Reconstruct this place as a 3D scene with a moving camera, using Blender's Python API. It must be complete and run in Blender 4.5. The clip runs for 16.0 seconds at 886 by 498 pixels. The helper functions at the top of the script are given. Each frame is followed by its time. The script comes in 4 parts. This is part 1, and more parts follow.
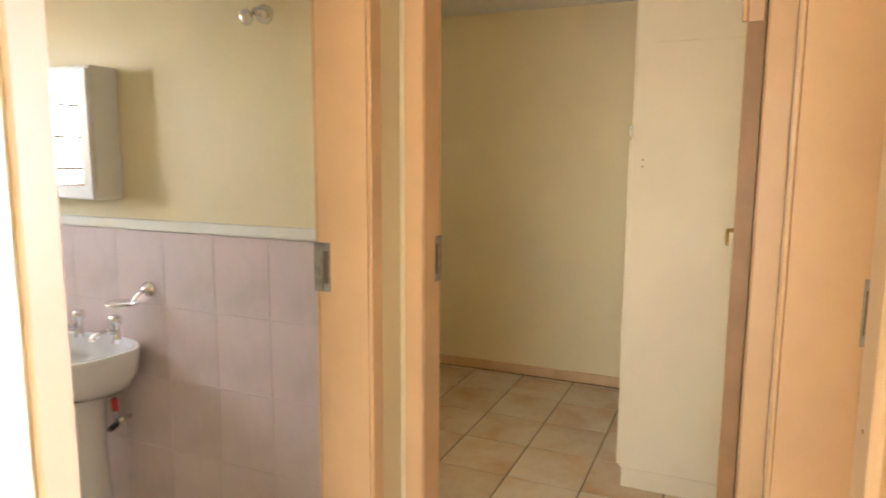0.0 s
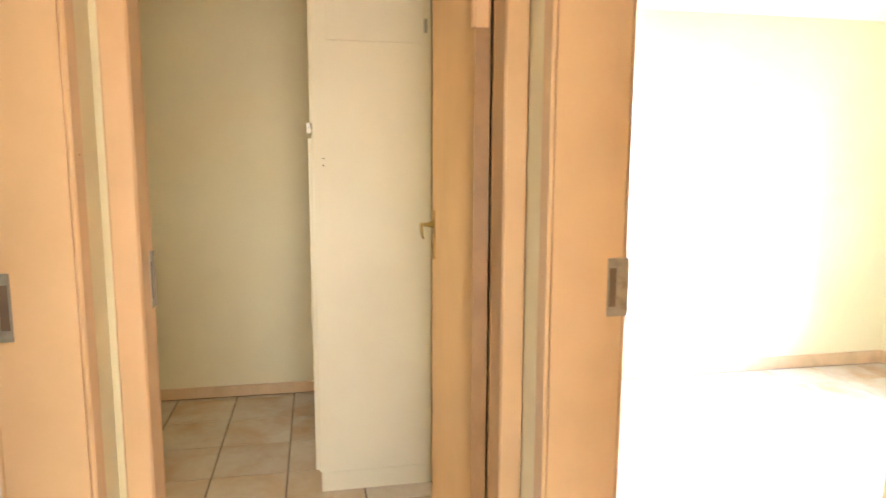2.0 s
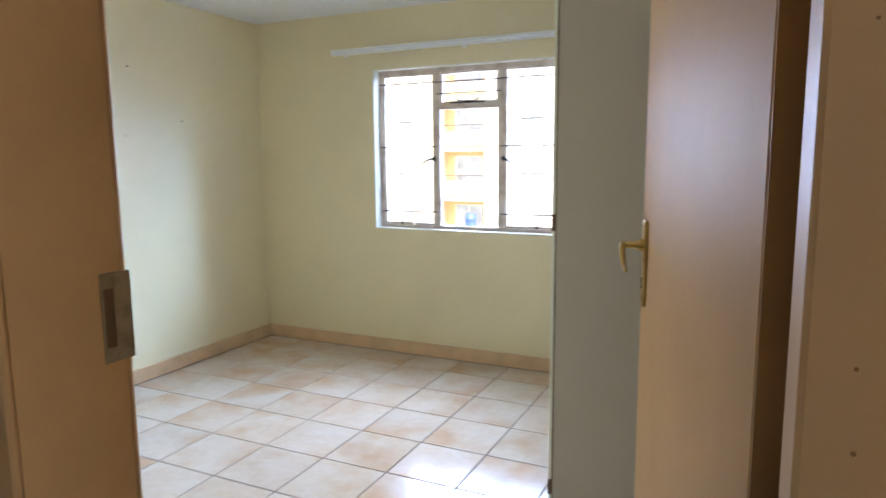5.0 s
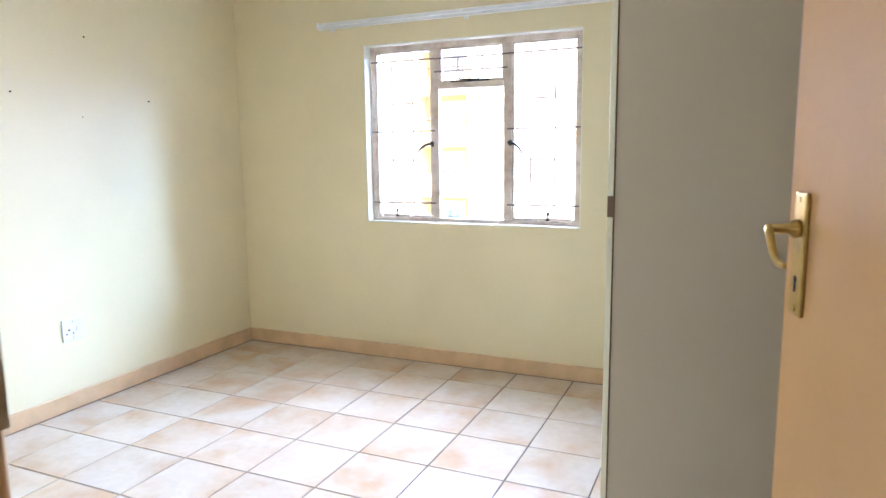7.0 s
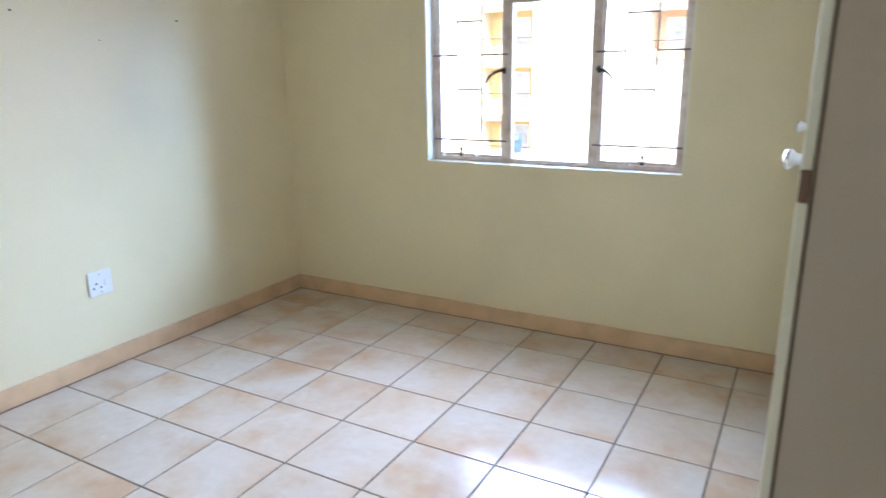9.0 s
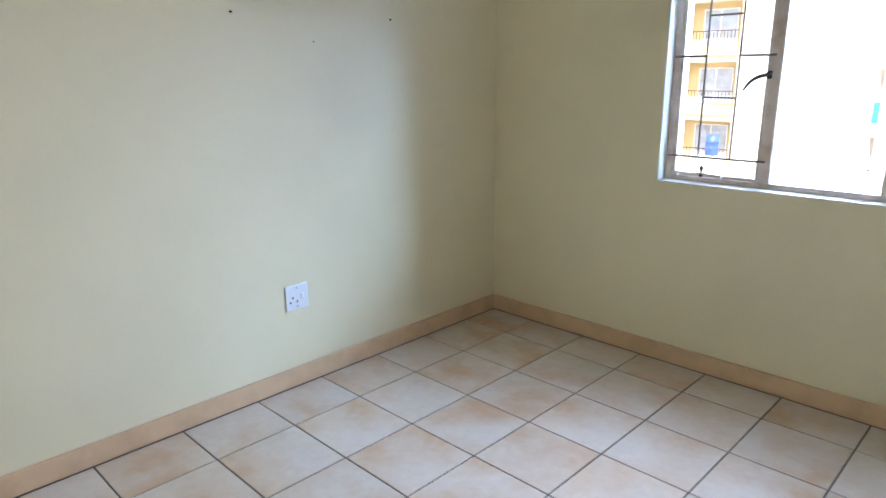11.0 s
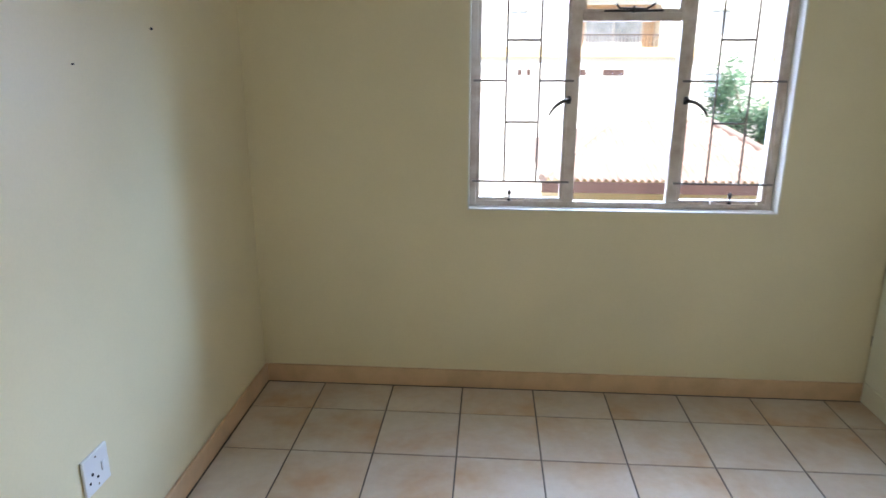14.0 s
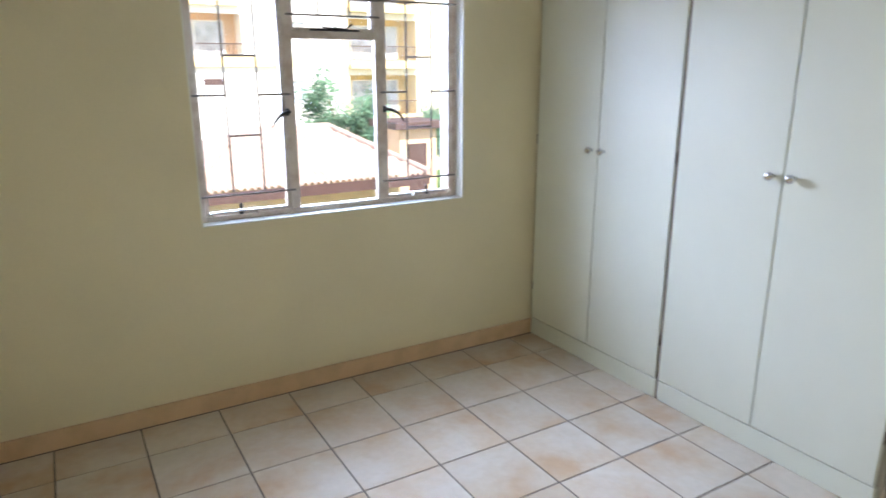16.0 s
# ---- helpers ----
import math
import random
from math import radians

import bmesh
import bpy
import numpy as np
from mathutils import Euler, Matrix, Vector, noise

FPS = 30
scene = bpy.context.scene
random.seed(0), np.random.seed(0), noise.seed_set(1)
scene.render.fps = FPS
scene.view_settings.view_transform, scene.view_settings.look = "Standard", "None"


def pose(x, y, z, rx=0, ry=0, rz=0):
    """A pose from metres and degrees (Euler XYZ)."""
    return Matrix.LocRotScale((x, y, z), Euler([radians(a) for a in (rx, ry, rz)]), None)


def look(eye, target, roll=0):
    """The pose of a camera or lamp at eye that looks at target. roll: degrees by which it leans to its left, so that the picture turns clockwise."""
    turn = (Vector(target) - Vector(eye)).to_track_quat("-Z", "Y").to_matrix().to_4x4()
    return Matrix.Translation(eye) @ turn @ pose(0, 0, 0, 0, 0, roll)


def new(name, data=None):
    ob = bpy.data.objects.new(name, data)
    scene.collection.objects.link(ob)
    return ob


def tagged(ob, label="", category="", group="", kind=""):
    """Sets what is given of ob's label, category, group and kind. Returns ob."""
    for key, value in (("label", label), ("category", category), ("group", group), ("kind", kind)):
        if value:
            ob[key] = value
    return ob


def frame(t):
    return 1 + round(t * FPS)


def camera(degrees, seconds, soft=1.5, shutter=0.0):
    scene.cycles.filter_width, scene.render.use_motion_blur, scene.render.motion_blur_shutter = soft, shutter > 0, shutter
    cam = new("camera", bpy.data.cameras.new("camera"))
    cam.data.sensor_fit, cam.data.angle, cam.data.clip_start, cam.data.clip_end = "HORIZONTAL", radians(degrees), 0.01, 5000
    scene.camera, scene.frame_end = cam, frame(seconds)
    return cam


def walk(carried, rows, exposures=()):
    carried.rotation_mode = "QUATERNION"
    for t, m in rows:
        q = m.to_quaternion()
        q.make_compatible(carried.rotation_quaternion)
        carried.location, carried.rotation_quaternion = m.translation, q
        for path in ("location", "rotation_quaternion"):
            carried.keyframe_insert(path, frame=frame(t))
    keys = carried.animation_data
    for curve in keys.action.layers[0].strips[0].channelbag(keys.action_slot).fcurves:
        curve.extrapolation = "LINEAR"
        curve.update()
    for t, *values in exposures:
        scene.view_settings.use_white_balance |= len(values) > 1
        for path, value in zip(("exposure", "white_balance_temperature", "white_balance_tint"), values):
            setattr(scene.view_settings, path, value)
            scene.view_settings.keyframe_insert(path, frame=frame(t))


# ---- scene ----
cam = camera(68.1, 16.0, 1.5, 0.4)
PATH = [
    (0, (3.649, -3.306, 1.42), (1.836, -4.103, 1.147), 0.3),
    (0.5, (3.579, -3.436, 1.402), (1.653, -3.904, 1.134), 0.3),
    (1, (3.507, -3.524, 1.39), (1.53, -3.665, 1.123), 0.3),
    (1.5, (3.489, -3.608, 1.406), (1.509, -3.504, 1.139), 0.3),
    (2, (3.552, -3.686, 1.411), (1.607, -3.304, 1.145), 0.2),
    (2.5, (3.601, -3.766, 1.395), (1.73, -3.115, 1.124), -0.2),
    (3, (3.566, -3.781, 1.374), (1.768, -2.947, 1.104), -0.3),
    (3.5, (3.467, -3.727, 1.37), (1.793, -2.665, 1.101), -0.4),
    (4, (3.35, -3.666, 1.36), (1.858, -2.361, 1.091), -0.5),
    (4.5, (3.177, -3.644, 1.366), (1.982, -2.064, 1.092), -0.4),
    (5, (3.069, -3.667, 1.362), (2.217, -1.879, 1.084), -0.5),
    (5.2, (3.041, -3.669, 1.359), (2.269, -1.845, 1.083), -0.5),
    (7.3, (2.762, -3.252, 1.289), (1.953, -1.456, 1.000), -0.7),
    (7.5, (2.747, -3.192, 1.294), (1.918, -1.395, 1.004), -0.7),
    (8, (2.649, -3.068, 1.302), (1.787, -1.286, 1.012), -0.5),
    (8.5, (2.607, -2.979, 1.312), (1.744, -1.248, 0.803), -0.8),
    (9, (2.515, -2.869, 1.335), (1.575, -1.18, 0.82), -0.7),
    (9.5, (2.45, -2.767, 1.369), (1.248, -1.256, 0.848), -0.5),
    (10, (2.405, -2.707, 1.364), (1.066, -1.315, 0.843), -0.5),
    (10.2, (2.364, -2.677, 1.363), (0.992, -1.302, 0.840), -0.5),
    (12.3, (1.527, -2.581, 1.427), (0.383, -1.070, 0.899), -0.2),
    (12.5, (1.447, -2.576, 1.433), (0.363, -0.98, 0.905), -0.2),
    (13, (1.244, -2.588, 1.446), (0.502, -0.807, 0.919), 0.1),
    (13.5, (0.991, -2.59, 1.474), (0.583, -0.708, 0.936), 0.0),
    (14, (0.778, -2.61, 1.507), (0.641, -0.691, 0.958), 0.1),
    (14.5, (0.554, -2.668, 1.511), (0.733, -0.75, 0.974), 0.2),
    (15, (0.415, -2.65, 1.494), (0.891, -0.782, 0.963), -0.1),
    (15.5, (0.288, -2.635, 1.511), (1.001, -0.841, 0.986), -0.2),
    (16, (0.169, -2.673, 1.535), (1.151, -1.012, 1.008), -0.1),
]
EXPOSURES = [
    (0, 3.98, 6900, 14), (0.5, 4.45, 6850, 14), (1, 4.7, 6800, 14), (1.5, 4.8, 6800, 14), (2, 4.3, 6600, 12), (2.5, 3.8, 6600, 12), (3, 3.33, 6550, 12), (3.5, 3.15, 6400, 10),
    (4, 2.9, 6350, 10), (4.5, 2.3, 6400, 10), (5, 2.0, 6450, 10), (5.2, 2.0, 6450, 10), (7.3, 2.65, 6400, 14), (7.5, 2.65, 6400, 14), (8, 2.32, 6350, 13), (8.5, 2.1, 6300, 13),
    (9, 2.0, 6200, 12), (9.5, 1.65, 6000, 13), (10, 1.45, 5950, 12), (10.2, 1.45, 5950, 12), (12.3, 2.25, 6400, 10), (12.5, 2.25, 6400, 10), (13, 2.05, 6450, 11), (13.5, 1.75, 6500, 11),
    (14, 1.45, 6500, 11), (15, 1.3, 6400, 10), (16, 1.6, 6550, 10)]
walk(cam, [(t, look(e, a, r)) for t, e, a, r in PATH], EXPOSURES)

# ---------------------------------------------------------------- light
world = bpy.data.worlds.new("sky_world")
scene.world = world
world.use_nodes = True
wn = world.node_tree
bg = wn.nodes["Background"]
sky = wn.nodes.new("ShaderNodeTexSky")
sky.sky_type = "NISHITA"
sky.sun_disc = False
sky.sun_elevation = radians(52)
sky.sun_rotation = radians(155)
wn.links.new(sky.outputs["Color"], bg.inputs["Color"])
bg.inputs["Strength"].default_value = 0.15

sun = new("sun", bpy.data.lights.new("sun", "SUN"))
sun.data.energy, sun.data.angle, sun.data.color = 5.0, radians(0.5), (1.0, 0.95, 0.88)
sun.matrix_world = look((0, 0, 10), (-0.27 * 10, 0.57 * 10, 10 - 0.79 * 10))


def window_light(name, centre, target, w, h, power, colour=(0.93, 0.97, 1.0), spread=180):
    """Skylight entering through a window opening."""
    ob = new(name, bpy.data.lights.new(name, "AREA"))
    ob.data.shape, ob.data.size, ob.data.size_y = "RECTANGLE", w, h
    ob.data.energy, ob.data.color = power, colour
    ob.data.spread = radians(spread)
    ob.matrix_world = look(centre, target)
    return ob


# ---------------------------------------------------------------- plan (metres)
P = 0.335                     # floor tile pitch
LW, WW, RW = -0.298, 0.257, 3.13    # bedroom: socket wall, window wall, wardrobe wall
DB, DH = -3.040, -3.200        # bedroom door wall: bedroom face, hall face
HB, BB = -4.120, -4.265        # bathroom door wall: hall face, bathroom face
EH, E2 = 2.084, 1.984          # end wall of the hall: hall face, inner room face
CEIL = 2.335
WX0, WX1, WZ0, WZ1 = 0.682, 2.029, 0.872, 1.951   # bedroom window opening
WY = WW + 0.085               # plane of the window frame
OUT = WW + 0.23               # outer face of the window wall
DOORH = 2.03
BX0, BX1 = 2.268, 3.100       # bedroom door opening
TX0, TX1 = 2.260, 3.066       # bathroom door opening
RY0, RY1 = -4.047, -3.258     # inner room door opening
R2X, R2Y = -0.43, -6.0        # inner room: far wall, side wall
BAX, BAY = 1.905, -6.4        # bathroom: basin wall, far wall
LX, LY0, LY1 = 7.2, -6.6, -0.5   # living room behind

window_light("bedroom_skylight", ((WX0 + WX1) / 2, OUT + 0.32, (WZ0 + WZ1) / 2 + 0.16), ((WX0 + WX1) / 2, -1.6, 0.45), 1.50, 1.20, 36, (0.50, 0.632, 1.0), 112)
# added lamp outside the window; gives the west wall its stepped bright patch
window_light("west_wall_step_light", (4.45, 3.05, 3.1), (0.2, -0.4, 0.9), 0.9, 1.7, 13, (0.34, 0.58, 1.0), 60)
window_light("inner_room_skylight", (1.25, R2Y - 0.12, 1.5), (1.6, -3.3, 0.7), 0.5, 0.5, 0.48, (1.0, 0.84, 0.60), 90)
window_light("bathroom_skylight", (2.6, BAY - 0.30, 1.65), (2.05, -5.1, 0.2), 0.8, 0.8, 0.95, (0.82, 0.88, 1.0), 120)
window_light("living_room_skylight", (LX - 0.02, -3.4, 1.03), (2, -3.7, 0.3), 1.7, 1.9, 1.5, (1.0, 0.71, 0.39), 140)


# ---------------------------------------------------------------- materials
def mat(name, base, rough=0.5, metal=0.0, var=0.06, scale=6.0, grain=0.0, gscale=180.0, bump=0.0, coat=0.0, tint=None, rand=0.0, spec=0.5):
    """A painted or solid surface with two scales of variation, and fine relief."""
    m = bpy.data.materials.new(name)
    m.use_nodes = True
    nt, b = m.node_tree, m.node_tree.nodes["Principled BSDF"]
    L = nt.links.new
    b.inputs["Roughness"].default_value = rough
    b.inputs["Metallic"].default_value = metal
    b.inputs["Coat Weight"].default_value = coat
    b.inputs["Specular IOR Level"].default_value = spec
    co = nt.nodes.new("ShaderNodeTexCoord")
    n1 = nt.nodes.new("ShaderNodeTexNoise")
    n1.inputs["Scale"].default_value, n1.inputs["Detail"].default_value = scale, 5
    L(co.outputs["Object"], n1.inputs["Vector"])
    n2 = nt.nodes.new("ShaderNodeTexNoise")
    n2.inputs["Scale"].default_value, n2.inputs["Detail"].default_value = gscale, 3
    L(co.outputs["Object"], n2.inputs["Vector"])
    mix = nt.nodes.new("ShaderNodeMix")
    mix.data_type = "RGBA"
    dark = tint or tuple(c * (1 - 2.2 * var) for c in base)
    mix.inputs["A"].default_value = (*base, 1)
    mix.inputs["B"].default_value = (*dark, 1)
    ramp = nt.nodes.new("ShaderNodeMapRange")
    ramp.inputs["From Min"].default_value, ramp.inputs["From Max"].default_value = 0.42, 0.72
    L(n1.outputs["Fac"], ramp.inputs["Value"])
    L(ramp.outputs["Result"], mix.inputs["Factor"])
    hsv = nt.nodes.new("ShaderNodeHueSaturation")
    L(mix.outputs["Result"], hsv.inputs["Color"])
    val = nt.nodes.new("ShaderNodeMath")
    val.operation = "MULTIPLY_ADD"
    val.inputs[1].default_value, val.inputs[2].default_value = 2 * grain, 1 - grain
    L(n2.outputs["Fac"], val.inputs[0])
    last = val
    if rand:
        info = nt.nodes.new("ShaderNodeObjectInfo")
        rv = nt.nodes.new("ShaderNodeMath")
        rv.operation = "MULTIPLY_ADD"
        rv.inputs[1].default_value, rv.inputs[2].default_value = 2 * rand, 1 - rand
        L(info.outputs["Random"], rv.inputs[0])
        last = nt.nodes.new("ShaderNodeMath")
        last.operation = "MULTIPLY"
        L(val.outputs[0], last.inputs[0])
        L(rv.outputs[0], last.inputs[1])
    L(last.outputs[0], hsv.inputs["Value"])
    L(hsv.outputs["Color"], b.inputs["Base Color"])
    if bump:
        bp = nt.nodes.new("ShaderNodeBump")
        bp.inputs["Strength"].default_value, bp.inputs["Distance"].default_value = bump, 0.002
        L(n2.outputs["Fac"], bp.inputs["Height"])
        L(bp.outputs["Normal"], b.inputs["Normal"])
    return m


def tile_mat():
    """Glazed ceramic: cream with cloudy peach-brown patches that differ from tile to tile."""
    m = bpy.data.materials.new("floor_tile_glaze")
    m.use_nodes = True
    nt, b = m.node_tree, m.node_tree.nodes["Principled BSDF"]
    L = nt.links.new
    b.inputs["Specular IOR Level"].default_value = 0.75
    co, info = nt.nodes.new("ShaderNodeTexCoord"), nt.nodes.new("ShaderNodeObjectInfo")
    off = nt.nodes.new("ShaderNodeVectorMath")
    off.operation = "MULTIPLY_ADD"
    off.inputs[1].default_value = (1, 1, 1)
    sc = nt.nodes.new("ShaderNodeVectorMath")
    sc.operation = "SCALE"
    sc.inputs["Scale"].default_value = 40
    comb = nt.nodes.new("ShaderNodeCombineXYZ")
    L(info.outputs["Random"], comb.inputs[0])
    L(info.outputs["Random"], comb.inputs[1])
    L(comb.outputs[0], sc.inputs[0])
    L(co.outputs["Object"], off.inputs[0])
    L(sc.outputs[0], off.inputs[2])
    n1 = nt.nodes.new("ShaderNodeTexNoise")
    n1.inputs["Scale"].default_value, n1.inputs["Detail"].default_value, n1.inputs["Roughness"].default_value = 2.6, 5, 0.55
    n1.inputs["Distortion"].default_value = 0.25
    L(off.outputs[0], n1.inputs["Vector"])
    r1 = nt.nodes.new("ShaderNodeValToRGB")
    r1.color_ramp.elements[0].position, r1.color_ramp.elements[0].color = 0.41, (0.63, 0.55, 0.44, 1)
    r1.color_ramp.elements[1].position, r1.color_ramp.elements[1].color = 0.68, (0.55, 0.375, 0.23, 1)
    e = r1.color_ramp.elements.new(0.54)
    e.color = (0.59, 0.47, 0.34, 1)
    L(n1.outputs["Fac"], r1.inputs["Fac"])
    n2 = nt.nodes.new("ShaderNodeTexNoise")
    n2.inputs["Scale"].default_value, n2.inputs["Detail"].default_value = 26, 4
    L(off.outputs[0], n2.inputs["Vector"])
    mr = nt.nodes.new("ShaderNodeMapRange")
    mr.inputs["To Min"].default_value, mr.inputs["To Max"].default_value = 0.90, 1.08
    L(n2.outputs["Fac"], mr.inputs["Value"])
    rv = nt.nodes.new("ShaderNodeMath")
    rv.operation = "MULTIPLY_ADD"
    rv.inputs[1].default_value, rv.inputs[2].default_value = 0.10, 0.95
    L(info.outputs["Random"], rv.inputs[0])
    mu = nt.nodes.new("ShaderNodeMath")
    mu.operation = "MULTIPLY"
    L(mr.outputs[0], mu.inputs[0])
    L(rv.outputs[0], mu.inputs[1])
    hsv = nt.nodes.new("ShaderNodeHueSaturation")
    L(r1.outputs["Color"], hsv.inputs["Color"])
    L(mu.outputs[0], hsv.inputs["Value"])
    L(hsv.outputs["Color"], b.inputs["Base Color"])
    rr = nt.nodes.new("ShaderNodeMapRange")
    rr.inputs["To Min"].default_value, rr.inputs["To Max"].default_value = 0.09, 0.19
    L(n2.outputs["Fac"], rr.inputs["Value"])
    L(rr.outputs[0], b.inputs["Roughness"])
    bp = nt.nodes.new("ShaderNodeBump")
    bp.inputs["Strength"].default_value, bp.inputs["Distance"].default_value = 0.10, 0.002
    L(n2.outputs["Fac"], bp.inputs["Height"])
    L(bp.outputs["Normal"], b.inputs["Normal"])
    return m


def glass_mat():
    m = bpy.data.materials.new("window_glass")
    m.use_nodes = True
    nt = m.node_tree
    nt.nodes.remove(nt.nodes["Principled BSDF"])
    tr, gl, fr, mx = (nt.nodes.new("ShaderNodeBsdf" + k) if k in ("Transparent", "Glossy") else nt.nodes.new(k)
                      for k in ("Transparent", "Glossy", "ShaderNodeFresnel", "ShaderNodeMixShader"))
    gl.inputs["Roughness"].default_value = 0.02
    nt.links.new(fr.outputs[0], mx.inputs[0])
    nt.links.new(tr.outputs[0], mx.inputs[1])
    nt.links.new(gl.outputs[0], mx.inputs[2])
    nt.links.new(mx.outputs[0], nt.nodes["Material Output"].inputs["Surface"])
    return m


M_WALL = mat("cream_wall_paint", (0.79, 0.69, 0.44), 0.45, var=0.03, scale=1.6, grain=0.03, gscale=110, bump=0.16)
M_CEIL = mat("white_ceiling_paint", (0.80, 0.79, 0.75), 0.7, var=0.02, scale=1.2, grain=0.02, bump=0.06)
M_PEACH = mat("peach_enamel", (0.695, 0.445, 0.23), 0.36, var=0.05, scale=4, grain=0.02, gscale=90, bump=0.06)
M_SKIRT = mat("peach_skirting_paint", (0.68, 0.45, 0.25), 0.40, var=0.08, scale=9, grain=0.04, gscale=120, bump=0.08)
M_LEAF = mat("pale_door_paint", (0.64, 0.40, 0.18), 0.55, var=0.05, scale=3, grain=0.03, gscale=70, bump=0.05, spec=0.12)
M_EDGE = mat("brown_door_edge", (0.36, 0.19, 0.07), 0.45, var=0.10, scale=8, grain=0.08, gscale=60, bump=0.08)
M_GROUT = mat("grey_brown_grout", (0.11, 0.09, 0.075), 0.9, var=0.12, scale=20, grain=0.10, gscale=300, bump=0.3)
M_TILE = tile_mat()
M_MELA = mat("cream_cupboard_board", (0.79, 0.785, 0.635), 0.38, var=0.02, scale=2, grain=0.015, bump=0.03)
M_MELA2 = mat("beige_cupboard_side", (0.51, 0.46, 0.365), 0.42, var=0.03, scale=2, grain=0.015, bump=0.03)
M_CUP = mat("cream_cupboard_paint", (0.74, 0.665, 0.49), 0.42, var=0.03, scale=2.5, grain=0.02, bump=0.04)
M_GAP = mat("dark_brown_board_edge", (0.16, 0.10, 0.06), 0.6, var=0.1, scale=12)
M_BRASS = mat("worn_brass", (0.56, 0.39, 0.14), 0.28, 1.0, var=0.14, scale=30, grain=0.05, bump=0.04)
M_STEEL = mat("dull_steel", (0.38, 0.35, 0.30), 0.42, 1.0, var=0.15, scale=40, grain=0.06, bump=0.05)
M_CHROME = mat("chrome", (0.78, 0.78, 0.78), 0.10, 1.0, var=0.04, scale=30)
M_WIN = mat("cream_steel_window_paint", (0.72, 0.62, 0.52), 0.45, var=0.12, scale=14, grain=0.06, bump=0.10, tint=(0.52, 0.39, 0.29))
M_BAR = mat("grey_burglar_bar_paint", (0.20, 0.17, 0.145), 0.5, var=0.12, scale=20)
M_IRON = mat("dark_iron", (0.06, 0.055, 0.05), 0.45, 0.6, var=0.15, scale=40, bump=0.1)
M_REVEAL = mat("white_reveal_paint", (0.80, 0.775, 0.665), 0.55, var=0.03, scale=5, grain=0.03, bump=0.08)
M_WHITE = mat("white_plastic", (0.80, 0.80, 0.78), 0.30, var=0.02, scale=10)
M_HOLE = mat("black_hole", (0.02, 0.02, 0.02), 0.8, var=0.05)
M_BTILE = mat("pinkish_wall_tile", (0.70, 0.59, 0.57), 0.22, var=0.05, scale=7, grain=0.03, gscale=60, bump=0.04, rand=0.02)
M_BGROUT = mat("pale_grout", (0.72, 0.62, 0.60), 0.8, var=0.05, scale=30)
M_CERAMIC = mat("white_ceramic", (0.82, 0.82, 0.82), 0.12, var=0.015, scale=5, coat=0.3)
M_RED = mat("red_plastic", (0.55, 0.04, 0.04), 0.4)
M_MIRROR = mat("mirror_silver", (0.90, 0.90, 0.90), 0.02, 1.0, var=0.01)
M_GLASS = glass_mat()
M_FACADE = mat("cream_facade_plaster", (0.74, 0.66, 0.50), 0.85, var=0.05, scale=0.7, grain=0.05, gscale=30, bump=0.2)
M_YELLOW = mat("yellow_facade_plaster", (0.74, 0.58, 0.31), 0.85, var=0.06, scale=0.8, grain=0.05, gscale=30, bump=0.2)
M_PEACHPL = mat("peach_facade_plaster", (0.72, 0.50, 0.34), 0.85, var=0.06, scale=0.8, grain=0.05, gscale=30, bump=0.2)
M_WHITEPL = mat("white_garden_wall_plaster", (0.80, 0.78, 0.74), 0.85, var=0.04, scale=0.8, grain=0.05, gscale=30, bump=0.2)
M_ROOF = mat("pale_clay_roof_tile", (0.42, 0.315, 0.275), 0.75, var=0.10, scale=3, grain=0.08, gscale=40, bump=0.2)
M_FASCIA = mat("brown_fascia_paint", (0.08, 0.042, 0.038), 0.6, var=0.10, scale=5)
M_DARKGLASS = mat("curtained_window_glass", (0.50, 0.55, 0.64), 0.08, var=0.2, scale=1.5)
M_BLUE = mat("blue_plastic", (0.05, 0.10, 0.35), 0.5, var=0.1)
M_CYAN = mat("cyan_cloth", (0.12, 0.50, 0.55), 0.9, var=0.1, scale=6)
M_GRASS = mat("lawn", (0.07, 0.13, 0.03), 0.95, var=0.25, scale=2.5, grain=0.25, gscale=60, bump=0.4)
M_PAVE = mat("concrete_paving", (0.40, 0.37, 0.33), 0.9, var=0.10, scale=1.2, grain=0.10, gscale=50, bump=0.3)
M_BARK = mat("tree_bark", (0.14, 0.10, 0.07), 0.9, var=0.25, scale=12, grain=0.2, gscale=60, bump=0.6)
M_LEAVES = mat("tree_leaves", (0.11, 0.22, 0.13), 0.6, var=0.30, scale=2.0, grain=0.25, gscale=25)


# ---------------------------------------------------------------- building blocks
def bm_box(bm, x0, y0, z0, x1, y1, z1, bevel=0.0, seg=1):
    """Adds a box, bevelled if wished, to a bmesh."""
    r = bmesh.ops.create_cube(bm, size=1)
    vs = r["verts"]
    for v in vs:
        v.co = Vector((x0 + (v.co.x + 0.5) * (x1 - x0), y0 + (v.co.y + 0.5) * (y1 - y0), z0 + (v.co.z + 0.5) * (z1 - z0)))
    if bevel:
        es = list({e for v in vs for e in v.link_edges})
        bmesh.ops.bevel(bm, geom=es, offset=bevel, segments=seg, affect="EDGES", profile=0.5)
    return bm


